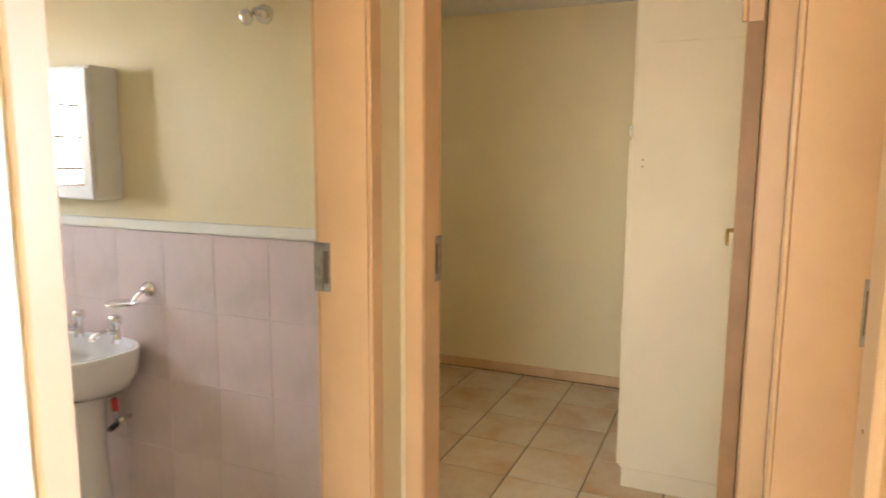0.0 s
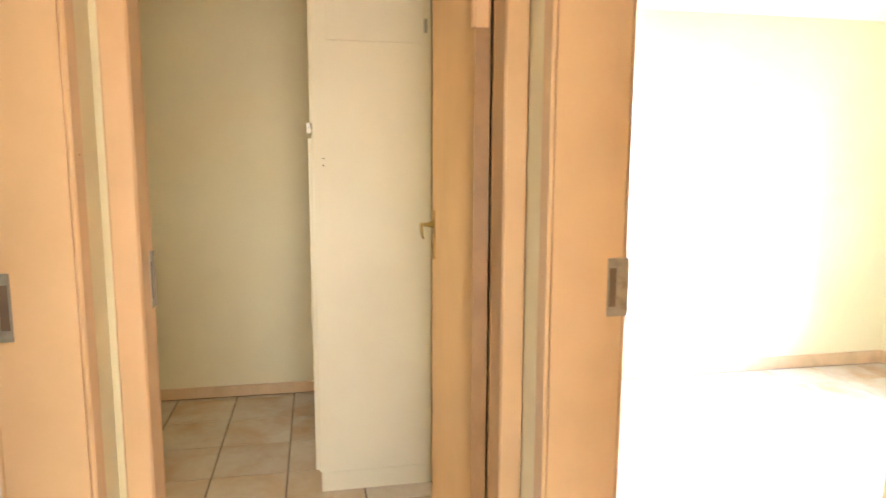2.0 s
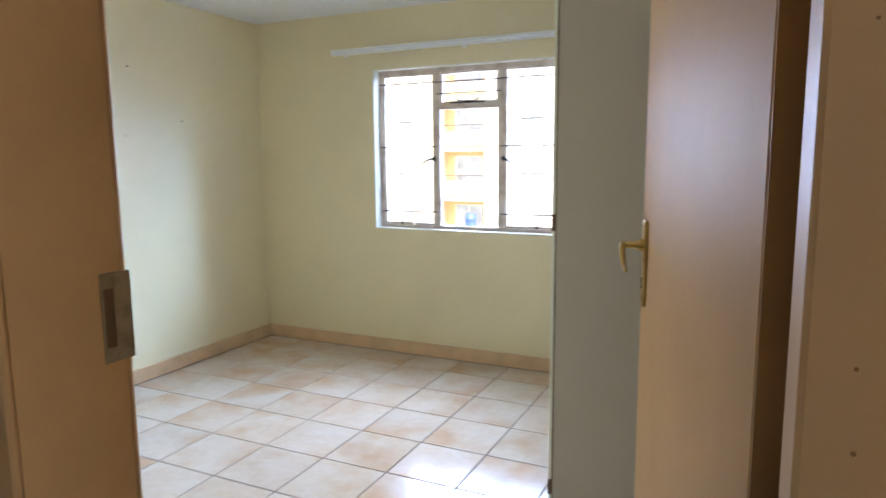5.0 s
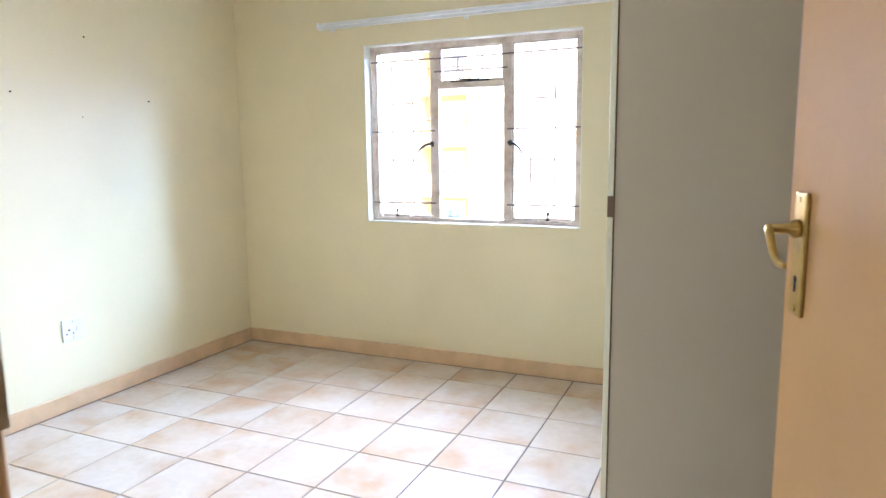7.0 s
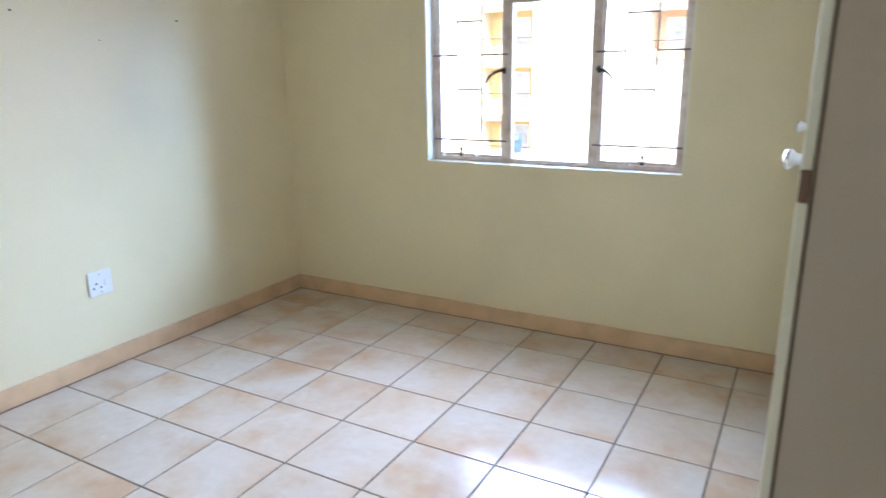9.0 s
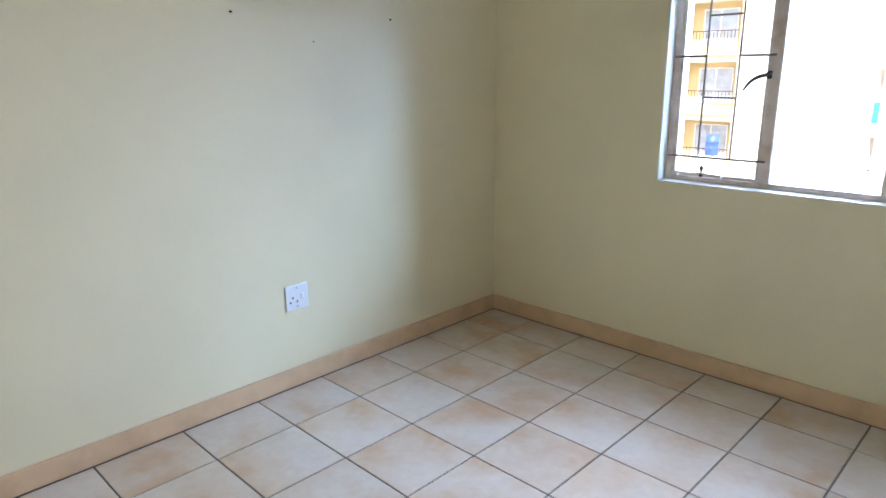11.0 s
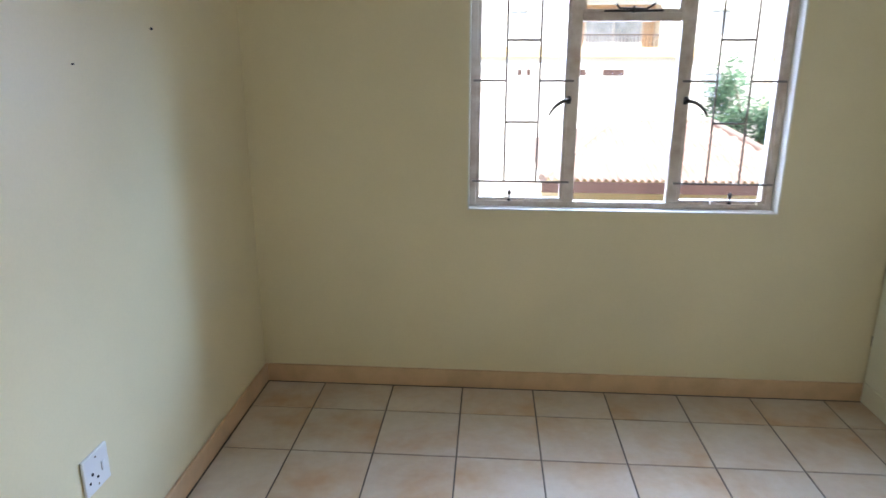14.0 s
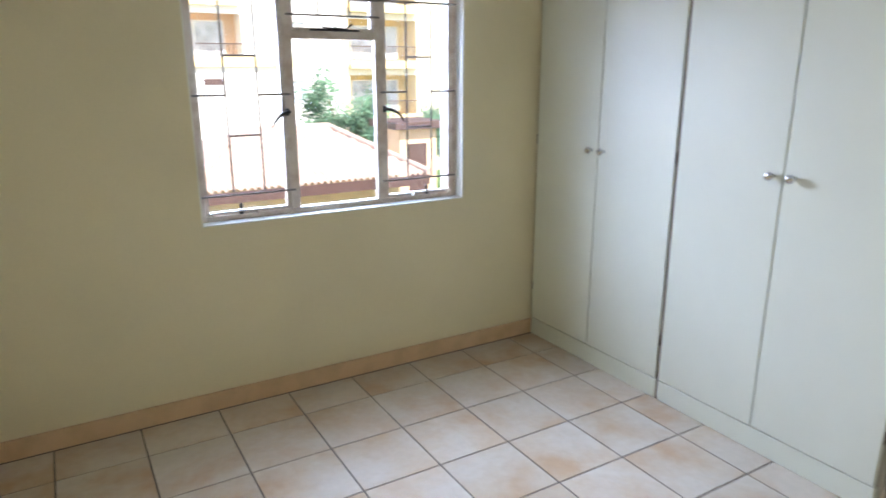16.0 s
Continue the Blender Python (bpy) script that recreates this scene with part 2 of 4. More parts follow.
def bm_rod(bm, a, b, r, seg=10, r2=None):
    """Adds a round rod from a to b."""
    a, b = Vector(a), Vector(b)
    d = b - a
    m = Matrix.Translation((a + b) / 2) @ d.to_track_quat("Z", "Y").to_matrix().to_4x4()
    bmesh.ops.create_cone(bm, cap_ends=True, segments=seg, radius1=r, radius2=r if r2 is None else r2, depth=d.length, matrix=m)
    return bm


def bm_tube(bm, pts, r, seg=8):
    """A rod bent along points, with balls at the bends."""
    for a, b in zip(pts, pts[1:]):
        bm_rod(bm, a, b, r, seg)
    for p in pts[1:-1]:
        bmesh.ops.create_icosphere(bm, subdivisions=1, radius=r * 1.02, matrix=Matrix.Translation(p))
    return bm


def bm_sweep(bm, pts, radii, tall=1.0, seg=14, steps=5):
    """A smooth bar along points with changing radius, taller than wide by the factor tall, rounded at its end."""
    fine, rad = [], []
    n = len(pts)
    for i in range(n - 1):
        p0, p1, p2, p3 = pts[max(i - 1, 0)], pts[i], pts[i + 1], pts[min(i + 2, n - 1)]
        for k in range(steps):
            t = k / steps
            fine.append(0.5 * (2 * p1 + (p2 - p0) * t + (2 * p0 - 5 * p1 + 4 * p2 - p3) * t * t + (3 * p1 - p0 - 3 * p2 + p3) * t ** 3))
            rad.append(radii[i] * (1 - t) + radii[i + 1] * t)
    fine.append(pts[-1])
    rad.append(radii[-1])
    end = (fine[-1] - fine[-2]).normalized()
    for f, g in ((0.6, 0.8), (0.95, 0.35)):
        fine.append(pts[-1] + end * radii[-1] * f)
        rad.append(radii[-1] * g)
    rings = []
    for i, p in enumerate(fine):
        d = (fine[min(i + 1, len(fine) - 1)] - fine[max(i - 1, 0)]).normalized()
        u = d.cross(Vector((0, 1, 0)))
        u = u.normalized() if u.length > 1e-3 else Vector((0, 0, 1))
        v = d.cross(u).normalized()
        rings.append([bm.verts.new(p + (u * math.cos(2 * math.pi * k / seg) * tall + v * math.sin(2 * math.pi * k / seg)) * rad[i]) for k in range(seg)])
    for a, b in zip(rings, rings[1:]):
        for k in range(seg):
            bm.faces.new((a[k], a[(k + 1) % seg], b[(k + 1) % seg], b[k]))
    bm.faces.new(rings[0])
    bm.faces.new(rings[-1])
    return bm


def bm_lathe(bm, profile, centre, axis=(0, 0, 1), seg=20):
    """A turned shape from (radius, height) rows along an axis."""
    q = Vector(axis).to_track_quat("Z", "Y").to_matrix().to_4x4()
    m = Matrix.Translation(centre) @ q
    rings = []
    for r, h in profile:
        rings.append([bm.verts.new(m @ Vector((max(r, 1e-4) * math.cos(2 * math.pi * k / seg), max(r, 1e-4) * math.sin(2 * math.pi * k / seg), h))) for k in range(seg)])
    for a, b in zip(rings, rings[1:]):
        for k in range(seg):
            bm.faces.new((a[k], a[(k + 1) % seg], b[(k + 1) % seg], b[k]))
    bm.faces.new(list(reversed(rings[0])))
    bm.faces.new(rings[-1])
    return bm


def part(name, bm, material, parent=None, label="", smooth=False):
    """Links a bmesh as one mesh object under a thing or part."""
    bmesh.ops.recalc_face_normals(bm, faces=bm.faces)
    me = bpy.data.meshes.new(name)
    bm.to_mesh(me)
    bm.free()
    if smooth:
        for p in me.polygons:
            p.use_smooth = True
    me.materials.append(material)
    ob = new(name, me)
    if parent is not None:
        ob.parent = parent
    if label:
        ob["label"] = label
    return ob


def box(name, x0, y0, z0, x1, y1, z1, material, parent=None, bevel=0.0, label="", seg=1):
    return part(name, bm_box(bmesh.new(), x0, y0, z0, x1, y1, z1, bevel, seg), material, parent, label)


def boxes(name, rows, material, parent=None, bevel=0.0, label=""):
    bm = bmesh.new()
    for r in rows:
        bm_box(bm, *r, bevel)
    return part(name, bm, material, parent, label)


def thing(name, label, category, group="", kind=""):
    return tagged(new(name), label, category, group, kind)


def structure(ob, label="", category=""):
    return tagged(ob, label, category, "", "structure")


# ---------------------------------------------------------------- walls, ceilings
structure(boxes("wall_west", [(LW - 0.15, DB, -0.05, LW, OUT, CEIL + 0.1)], M_WALL), "cream painted plaster bedroom wall with nail holes", "wall")
structure(boxes("wall_north", [
    (LW, WW, -0.05, WX0, OUT, CEIL + 0.1), (WX1, WW, -0.05, RW + 0.15, OUT, CEIL + 0.1),
    (WX0, WW, -0.05, WX1, OUT, WZ0), (WX0, WW, WZ1, WX1, OUT, CEIL + 0.1)], M_WALL), "cream painted plaster wall around the window", "wall")
structure(box("wall_east", RW, DB, -0.05, RW + 0.15, WW, CEIL + 0.1, M_WALL), "cream painted plaster wall behind the wardrobes", "wall")
structure(boxes("wall_south", [
    (LW - 0.15, DH, -0.05, BX0 - 0.02, DB, CEIL + 0.1), (BX1 + 0.02, DH, -0.05, RW + 0.15, DB, CEIL + 0.1),
    (BX0 - 0.02, DH, DOORH + 0.02, BX1 + 0.02, DB, CEIL + 0.1)], M_WALL), "cream painted plaster wall with the bedroom doorway", "wall")
structure(boxes("wall_hall_end", [
    (E2, BB, -0.05, EH, RY0 - 0.02, CEIL + 0.1), (E2, RY1 + 0.02, -0.05, EH, DH, CEIL + 0.1),
    (E2, RY0 - 0.02, DOORH + 0.02, EH, RY1 + 0.02, CEIL + 0.1)], M_WALL), "cream painted wall at the end of the hall", "wall")
structure(boxes("wall_hall_bathroom", [
    (EH, BB, -0.05, TX0 - 0.02, HB, CEIL + 0.1), (TX1 + 0.02, BB, -0.05, 3.55, HB, CEIL + 0.1),
    (TX0 - 0.02, BB, DOORH + 0.02, TX1 + 0.02, HB, CEIL + 0.1)], M_WALL), "cream painted wall with the bathroom doorway", "wall")
structure(boxes("wall_inner_room_far", [(R2X - 0.15, R2Y - 0.1, -0.05, R2X, DH, CEIL + 0.1)], M_WALL), "cream painted far wall of the inner room", "wall")
structure(boxes("wall_inner_room_side", [
    (R2X, R2Y - 0.15, -0.05, 1.0, R2Y, CEIL + 0.1), (1.5, R2Y - 0.15, -0.05, 1.69, R2Y, CEIL + 0.1),
    (1.0, R2Y - 0.15, -0.05, 1.5, R2Y, 1.25), (1.0, R2Y - 0.15, 1.75, 1.5, R2Y, CEIL + 0.1)], M_WALL), "cream painted side wall", "wall")
structure(box("wall_bathroom_basin", 1.69, BAY - 0.15, -0.05, BAX, BB, CEIL + 0.1, M_WALL), "cream painted bathroom wall above pink tiles", "wall")
structure(boxes("wall_bathroom_far", [
    (BAX, BAY - 0.15, -0.05, 2.3, BAY, CEIL + 0.1), (2.9, BAY - 0.15, -0.05, 3.55, BAY, CEIL + 0.1),
    (2.3, BAY - 0.15, -0.05, 2.9, BAY, 1.25), (2.3, BAY - 0.15, 1.95, 2.9, BAY, CEIL + 0.1)], M_WALL), "cream painted bathroom wall with the window opening", "wall")
structure(box("wall_bathroom_east", 3.4, BAY, -0.05, 3.55, BB, CEIL + 0.1, M_WALL), "plain cream bathroom wall", "wall")
structure(boxes("wall_living_room", [
    (LX, LY0, 2.05, LX + 0.15, LY1, CEIL + 0.1), (LX, LY0, -0.05, LX + 0.15, -4.3, 2.05), (LX, -2.5, -0.05, LX + 0.15, LY1, 2.05),
    (RW + 0.15, LY1, -0.05, LX + 0.15, LY1 + 0.15, CEIL + 0.1), (3.55, LY0 - 0.15, -0.05, LX + 0.15, LY0, CEIL + 0.1)], M_WALL), "plain cream living room walls", "wall")
structure(box("ceiling_bedroom", LW, DB, CEIL, RW, WW, CEIL + 0.08, M_CEIL), "white painted flat ceiling", "ceiling")
structure(boxes("ceiling_other_rooms", [
    (R2X, R2Y, CEIL, E2, DH, CEIL + 0.08), (EH, HB, CEIL, 3.55, DH, CEIL + 0.08), (BAX, BAY, CEIL, 3.4, BB, CEIL + 0.08),
    (3.55, LY0, CEIL, LX, LY1, CEIL + 0.08), (RW + 0.15, DH, CEIL, 3.55, LY1, CEIL + 0.08)], M_CEIL), "white painted flat ceilings", "ceiling")
# Unseen; the added overhang keeps sun and sky off the bathroom and living-room openings.
structure(boxes("shading_slab", [(R2X - 0.2, BAY - 1.3, CEIL + 0.1, LX + 0.8, OUT, CEIL + 0.25)], M_WALL), "plain unseen slab above the rooms, overhanging to shade the windows", "roof")

# floor sheet: its top is the recessed grout
floor = structure(boxes("floor", [(LW - 0.15, BAY - 0.1, -0.20, LX, OUT - 0.02, -0.003)], M_GROUT), "grey-brown grouted floor under ceramic tiles", "floor")

structure(box("floor_living_room", 3.556, LY0, -0.003, LX, LY1, 0.0, M_TILE), "cream ceramic living room floor", "floor")
structure(box("floor_bathroom", BAX + 0.01, BAY, -0.003, 3.4, BB, 0.0, M_TILE), "cream ceramic bathroom floor", "floor")

# skirting
SK, SKH = 0.014, 0.089


def skirt(name, rows):
    structure(boxes(name, rows, M_SKIRT, None, 0.003), "peach painted skirting board along the wall", "skirting")


skirt("baseboard_west", [(LW, DB, 0, LW + SK, WW, SKH)])
skirt("baseboard_north", [(LW + SK, WW - SK, 0, 2.52, WW, SKH)])
skirt("baseboard_south", [(LW + SK, DB, 0, BX0 - 0.05, DB + SK, SKH)])
skirt("baseboard_inner_room", [(R2X, R2Y, 0, R2X + SK, DH, SKH * 0.75)])

# window reveal lining and sill
structure(boxes("trim_window_reveal", [
    (WX0, WW + 0.002, WZ0, WX0 + 0.006, OUT, WZ1), (WX1 - 0.006, WW + 0.002, WZ0, WX1, OUT, WZ1),
    (WX0 + 0.006, WW + 0.002, WZ1 - 0.006, WX1 - 0.006, OUT, WZ1), (WX0 + 0.006, WW - 0.004, WZ0, WX1 - 0.006, OUT, WZ0 + 0.006)],
    M_REVEAL), "white painted window reveal and sill", "window trim")


# ---------------------------------------------------------------- steel door frames
def door_frame(name, width, depth, label, swing_right):
    """Pressed steel frame: opening along x from 0 to width, hall face at y=0, room face at y=depth; the rebate is on the room side."""
    root = structure(new(name), label, "door frame")
    face, lip, rc = 0.056, 0.012, 0.003
    reb = depth - 0.034

    def jamb(s, x):
        bm = bmesh.new()
        # hall-side face, throat and rebate, a little proud of the plaster
        bm_box(bm, *(sorted((x, x - s * face))[0], -lip, 0, sorted((x, x - s * face))[1], -0.0005, DOORH + face), 0.004)
        bm_box(bm, sorted((x, x - s * 0.02))[0], -0.0005, 0, sorted((x, x - s * 0.02))[1], reb, DOORH, 0)
        bm_box(bm, sorted((x - s * rc, x - s * 0.02))[0], reb, 0, sorted((x - s * rc, x - s * 0.02))[1], depth, DOORH, 0)
        bm_box(bm, sorted((x - s * rc, x - s * face))[0], depth + 0.0005, 0, sorted((x - s * rc, x - s * face))[1], depth + lip, DOORH + face, 0.004)
        return part("jamb", bm, M_PEACH, root)

    left, right = jamb(1, 0), jamb(-1, width)
    bm = bmesh.new()
    bm_box(bm, 0.0005, -lip, DOORH, width - 0.0005, -0.0005, DOORH + face, 0.004)
    bm_box(bm, 0.0005, -0.0005, DOORH, width - 0.0005, depth, DOORH + 0.02, 0)
    bm_box(bm, 0.0005, depth + 0.0005, DOORH, width - 0.0005, depth + lip, DOORH + face, 0.004)
    part("head", bm, M_PEACH, root)
    # strike plate in the rebate of the lock jamb
    s, x = (1, 0.0) if swing_right else (-1, width)
    lock = left if swing_right else right
    y0, y1 = reb - 0.002, depth + lip
    x -= s * rc
    zc = 1.144
    bm = bmesh.new()
    xa, xb = sorted((x, x + s * 0.0045))
    hw, hy0, hy1 = 0.042, y0 + 0.004, y0 + 0.020
    bm_box(bm, xa, y0, zc - 0.063, xb, y1, zc - hw, 0)
    bm_box(bm, xa, y0, zc + hw, xb, y1, zc + 0.063, 0)
    bm_box(bm, xa, y0, zc - hw, xb, hy0, zc + hw, 0)
    bm_box(bm, xa, hy1, zc - hw, xb, y1, zc + hw, 0)
    plate = part("strike_plate", bm, M_STEEL, lock, "dull steel strike plate")
    xa, xb = sorted((x + s * 0.0032, x + s * 0.0036))
    box("lock_slot", xa, hy0, zc - hw, xb, hy1, zc + hw, M_GAP, lock)
    for dz in (-0.054, 0.054):
        bm = bmesh.new()
        bm_rod(bm, (x + s * 0.004, (y0 + y1) / 2, zc + dz), (x + s * 0.0055, (y0 + y1) / 2, zc + dz), 0.0045, 10)
        part("screw", bm, M_STEEL, lock)
    return root


FD = DB - DH
FB = HB - BB
FE = EH - E2
f1 = door_frame("door_frame_bedroom", BX1 - BX0, FD, "peach enamelled pressed-steel door frame of the bedroom", True)
f1.matrix_world = pose(BX0, DH, 0)
f2 = door_frame("door_frame_bathroom", TX1 - TX0, FB, "peach enamelled pressed-steel door frame of the bathroom", False)
f2.matrix_world = pose(TX1, HB, 0, 0, 0, 180)
f3 = door_frame("door_frame_inner_room", RY1 - RY0, FE, "peach enamelled pressed-steel door frame at the hall end", True)
f3.matrix_world = pose(EH, RY0, 0, 0, 0, 90)


# screw holes left in the bedroom frame's hall face
for x, z, r in ((0.032, 1.178, 0.0017), (0.030, 1.232, 0.0014), (0.027, 1.438, 0.0011)):
    o = part("screw_hole", bm_rod(bmesh.new(), (BX1 - BX0 + x, -0.010, z), (BX1 - BX0 + x, -0.0128, z), r, 10), M_EDGE, f1)
for ob_, x, z in ((f1, -0.030, 1.166), (f2, TX1 - TX0 + 0.030, 1.42)):
    part("screw_hole", bm_rod(bmesh.new(), (x, -0.010, z), (x, -0.0128, z), 0.0016, 10), M_EDGE, ob_)


# ---------------------------------------------------------------- doors
def lever_set(leaf, x, z, y, side):
    """Long backplate with a scrolled lever and a keyhole, on the face at y; side is the way it sticks out."""
    def Y(d):
        return y + side * d
    bm = bmesh.new()
    bm_box(bm, x - 0.020, min(Y(0), Y(0.007)), z - 0.122, x + 0.020, max(Y(0), Y(0.007)), z + 0.050, 0.003, 2)
    plate = part("backplate", bm, M_BRASS, leaf, "worn brass backplate")
    bm = bmesh.new()
    bm_lathe(bm, [(0.013, 0), (0.013, 0.006), (0.0075, 0.012), (0.0065, 0.039)], (x, Y(0.007), z), (0, side, 0), 16)
    pts = [Vector((x - 0.003, Y(0.045), z + 0.001)), Vector((x + 0.010, Y(0.047), z - 0.007)), Vector((x + 0.022, Y(0.047), z - 0.024)),
           Vector((x + 0.032, Y(0.046), z - 0.036)), Vector((x + 0.044, Y(0.045), z - 0.041)), Vector((x + 0.058, Y(0.044), z - 0.042))]
    bm_sweep(bm, pts, [0.0056, 0.0056, 0.0052, 0.0048, 0.0044, 0.0036], 1.35)
    part("lever", bm, M_BRASS, plate, "worn brass lever", True)
    bm = bmesh.new()
    bm_box(bm, x - 0.003, min(Y(0.0068), Y(0.0076)), z - 0.088, x + 0.003, max(Y(0.0068), Y(0.0076)), z - 0.072)
    bm_rod(bm, (x, Y(0.0068), z - 0.070), (x, Y(0.0076), z - 0.070), 0.0048, 10)
    part("keyhole", bm, M_HOLE, plate)
    for dz in (0.040, -0.112):
        bm = bmesh.new()
        bm_rod(bm, (x, Y(0.0068), z + dz), (x, Y(0.0082), z + dz), 0.004, 10)
        part("screw", bm, M_BRASS, plate)


def door_leaf(name, width, label):
    """Flush leaf: hinge edge at x=0, free edge at x=-width, 40 mm thick from y=0 to y=0.04."""
    root = structure(new(name), label, "door")
    th = 0.040
    part("leaf", bm_box(bmesh.new(), -width + 0.003, 0.0, 0.008, -0.003, th, 2.022, 0.002), M_LEAF, root)
    box("hinge_edge", -0.0028, 0.001, 0.009, 0.0004, th - 0.001, 2.021, M_EDGE, root, label="brown varnished door edge")
    box("lock_edge", -width - 0.0004, 0.001, 0.009, -width + 0.0028, th - 0.001, 2.021, M_EDGE, root, label="brown varnished door edge")
    lever_set(root, -width + 0.055, 1.185, 0.0, -1)
    lever_set(root, -width + 0.055, 1.185, th, 1)
    for z in (0.25, 1.78):
        bm = bmesh.new()
        bm_rod(bm, (0.004, -0.004, z - 0.05), (0.004, -0.004, z + 0.05), 0.007, 12)
        bm_box(bm, 0.0006, 0.001, z - 0.05, 0.003, 0.034, z + 0.05)
        part("hinge", bm, M_PEACH, root)
    return root


LEAFW = 0.775
d1 = door_leaf("door_bedroom", LEAFW, "open flush bedroom door, pale peach paint with brass lever handle")
D1_ANGLE = -73.9
d1.matrix_world = pose(BX1 - 0.022, DB + 0.022, 0, 0, 0, D1_ANGLE)
d2 = door_leaf("door_inner_room", LEAFW, "open flush inner room door, pale peach paint with brass lever handle")
d2.matrix_world = pose(E2 - 0.020, RY1 - 0.040, 0, 0, 0, -2.6)


# ---------------------------------------------------------------- bedroom window
def bedroom_window():
    root = structure(new("window_1"), "cream painted steel casement window with burglar bars", "window")
    y0, y1 = WY - 0.016, WY + 0.016
    f = 0.030
    m0, m1 = 1.130, 1.586
    mh = 0.024
    tz = 1.690
    z0, z1 = WZ0 + 0.006, WZ1 - 0.006
    x0, x1 = WX0 + 0.006, WX1 - 0.006
    fr = boxes("window_frame", [(x0, y0, z0, x0 + f, y1, z1), (x1 - f, y0, z0, x1, y1, z1),
                                (x0 + f, y0, z0, x1 - f, y1, z0 + f * 0.8), (x0 + f, y0, z1 - f, x1 - f, y1, z1)], M_WIN, root, 0.002)
    for mx in (m0, m1):
        box("mullion", mx - mh, y0 - 0.004, z0 + f * 0.8, mx + mh, y1, z1 - f, M_WIN, root, 0.003)
    box("transom", m0 + mh, y0 - 0.002, tz - 0.018, m1 - mh, y1, tz + 0.018, M_WIN, root, 0.003)
    # opening sashes, a stepped section inside the fixed frame
    for name, a, b, c, d in (("sash", x0 + f, m0 - mh, z0 + f * 0.8, z1 - f), ("sash", m1 + mh, x1 - f, z0 + f * 0.8, z1 - f),
                             ("vent_sash", m0 + mh, m1 - mh, tz + 0.018, z1 - f)):
        s = 0.014
        boxes(name, [(a, y0 + 0.006, c, a + s, y1 + 0.006, d), (b - s, y0 + 0.006, c, b, y1 + 0.006, d),
                     (a + s, y0 + 0.006, c, b - s, y1 + 0.006, c + s), (a + s, y0 + 0.006, d - s, b - s, y1 + 0.006, d)], M_WIN, root, 0.0015)
    # panes
    for a, b, c, d in ((x0 + f + 0.012, m0 - mh - 0.012, z0 + 0.036, z1 - f - 0.012), (m1 + mh + 0.012, x1 - f - 0.012, z0 + 0.036, z1 - f - 0.012),
                       (m0 + mh, m1 - mh, z0 + f * 0.8, tz - 0.018), (m0 + mh + 0.012, m1 - mh - 0.012, tz + 0.03, z1 - f - 0.012)):
        g = box("pane", a, WY + 0.004, c, b, WY + 0.008, d, M_GLASS, root)
        g.visible_shadow = False
    # burglar bars, welded in a brick-bond pattern on the room side
    yb, r = WY - 0.026, 0.0047
    for a, b in ((x0 + 0.012, m0), (m1, x1 - 0.012)):
        w = (b - a)
        v1, v2 = a + w * 0.33, a + w * 0.66
        for z in (0.992, 1.852):
            part("burglar_bar", bm_rod(bmesh.new(), (a, yb, z), (b, yb, z), r, 8), M_BAR, root)
        for v in (v1, v2):
            part("burglar_bar", bm_rod(bmesh.new(), (v, yb, 0.992), (v, yb, 1.852), r, 8), M_BAR, root)
        for z in (1.255, 1.597):
            part("burglar_bar", bm_rod(bmesh.new(), (v1, yb, z), (v2, yb, z), r, 8), M_BAR, root)
        part("burglar_bar", bm_rod(bmesh.new(), (a, yb, 1.43), (v1, yb, 1.43), r, 8), M_BAR, root)
        part("burglar_bar", bm_rod(bmesh.new(), (v2, yb, 1.43), (b, yb, 1.43), r, 8), M_BAR, root)
    for z in (1.775, 1.850):
        part("burglar_bar", bm_rod(bmesh.new(), (m0, yb, z), (m1, yb, z), r, 8), M_BAR, root)
    for k in (1, 2):
        xv = m0 + (m1 - m0) * k / 3
        part("burglar_bar", bm_rod(bmesh.new(), (xv, yb, 1.775), (xv, yb, 1.850), r, 8), M_BAR, root)
    # cockspur handles hanging half open
    for mx, s in ((m0 - mh, -1), (m1 + mh, 1)):
        z = 1.352
        bm = bmesh.new()
        bm_box(bm, min(mx - s * 0.014, mx + s * 0.004), y0 - 0.016, z - 0.018, max(mx - s * 0.014, mx + s * 0.004), y0 - 0.003, z + 0.014, 0.003)
        bm_rod(bm, (mx - s * 0.006, y0 - 0.010, z), (mx - s * 0.006, y0 - 0.034, z), 0.009, 12)
        pts = [Vector((mx - s * 0.006, y0 - 0.032, z)), Vector((mx + s * 0.030, y0 - 0.042, z - 0.010)), Vector((mx + s * 0.058, y0 - 0.050, z - 0.032)), Vector((mx + s * 0.080, y0 - 0.052, z - 0.064))]
        bm_sweep(bm, pts, [0.008, 0.0075, 0.0065, 0.0035])
        part("handle", bm, M_IRON, root, "dark iron window handle", True)
    # peg stays on the sill rail
    for a, b, pk in ((x0 + f + 0.02, x0 + f + 0.24, x0 + f + 0.15), (x1 - f - 0.24, x1 - f - 0.02, x1 - f - 0.16)):
        z = z0 + 0.040
        bm = bmesh.new()
        bm_box(bm, a, y0 - 0.024, z - 0.004, b, y0 - 0.012, z + 0.004, 0.0015)
        bm_box(bm, a, y0 - 0.026, z - 0.016, a + 0.022, y0, z - 0.004, 0.001)
        bm_box(bm, b - 0.022, y0 - 0.026, z - 0.016, b, y0, z - 0.004, 0.001)
        part("stay_arm", bm, M_WIN, root)
        bm = bmesh.new()
        bm_lathe(bm, [(0.009, -0.012), (0.011, -0.004), (0.004, 0.004), (0.004, 0.014), (0.009, 0.022), (0.009, 0.030), (0.003, 0.038)], (pk, y0 - 0.018, z), (0, 0, 1), 12)
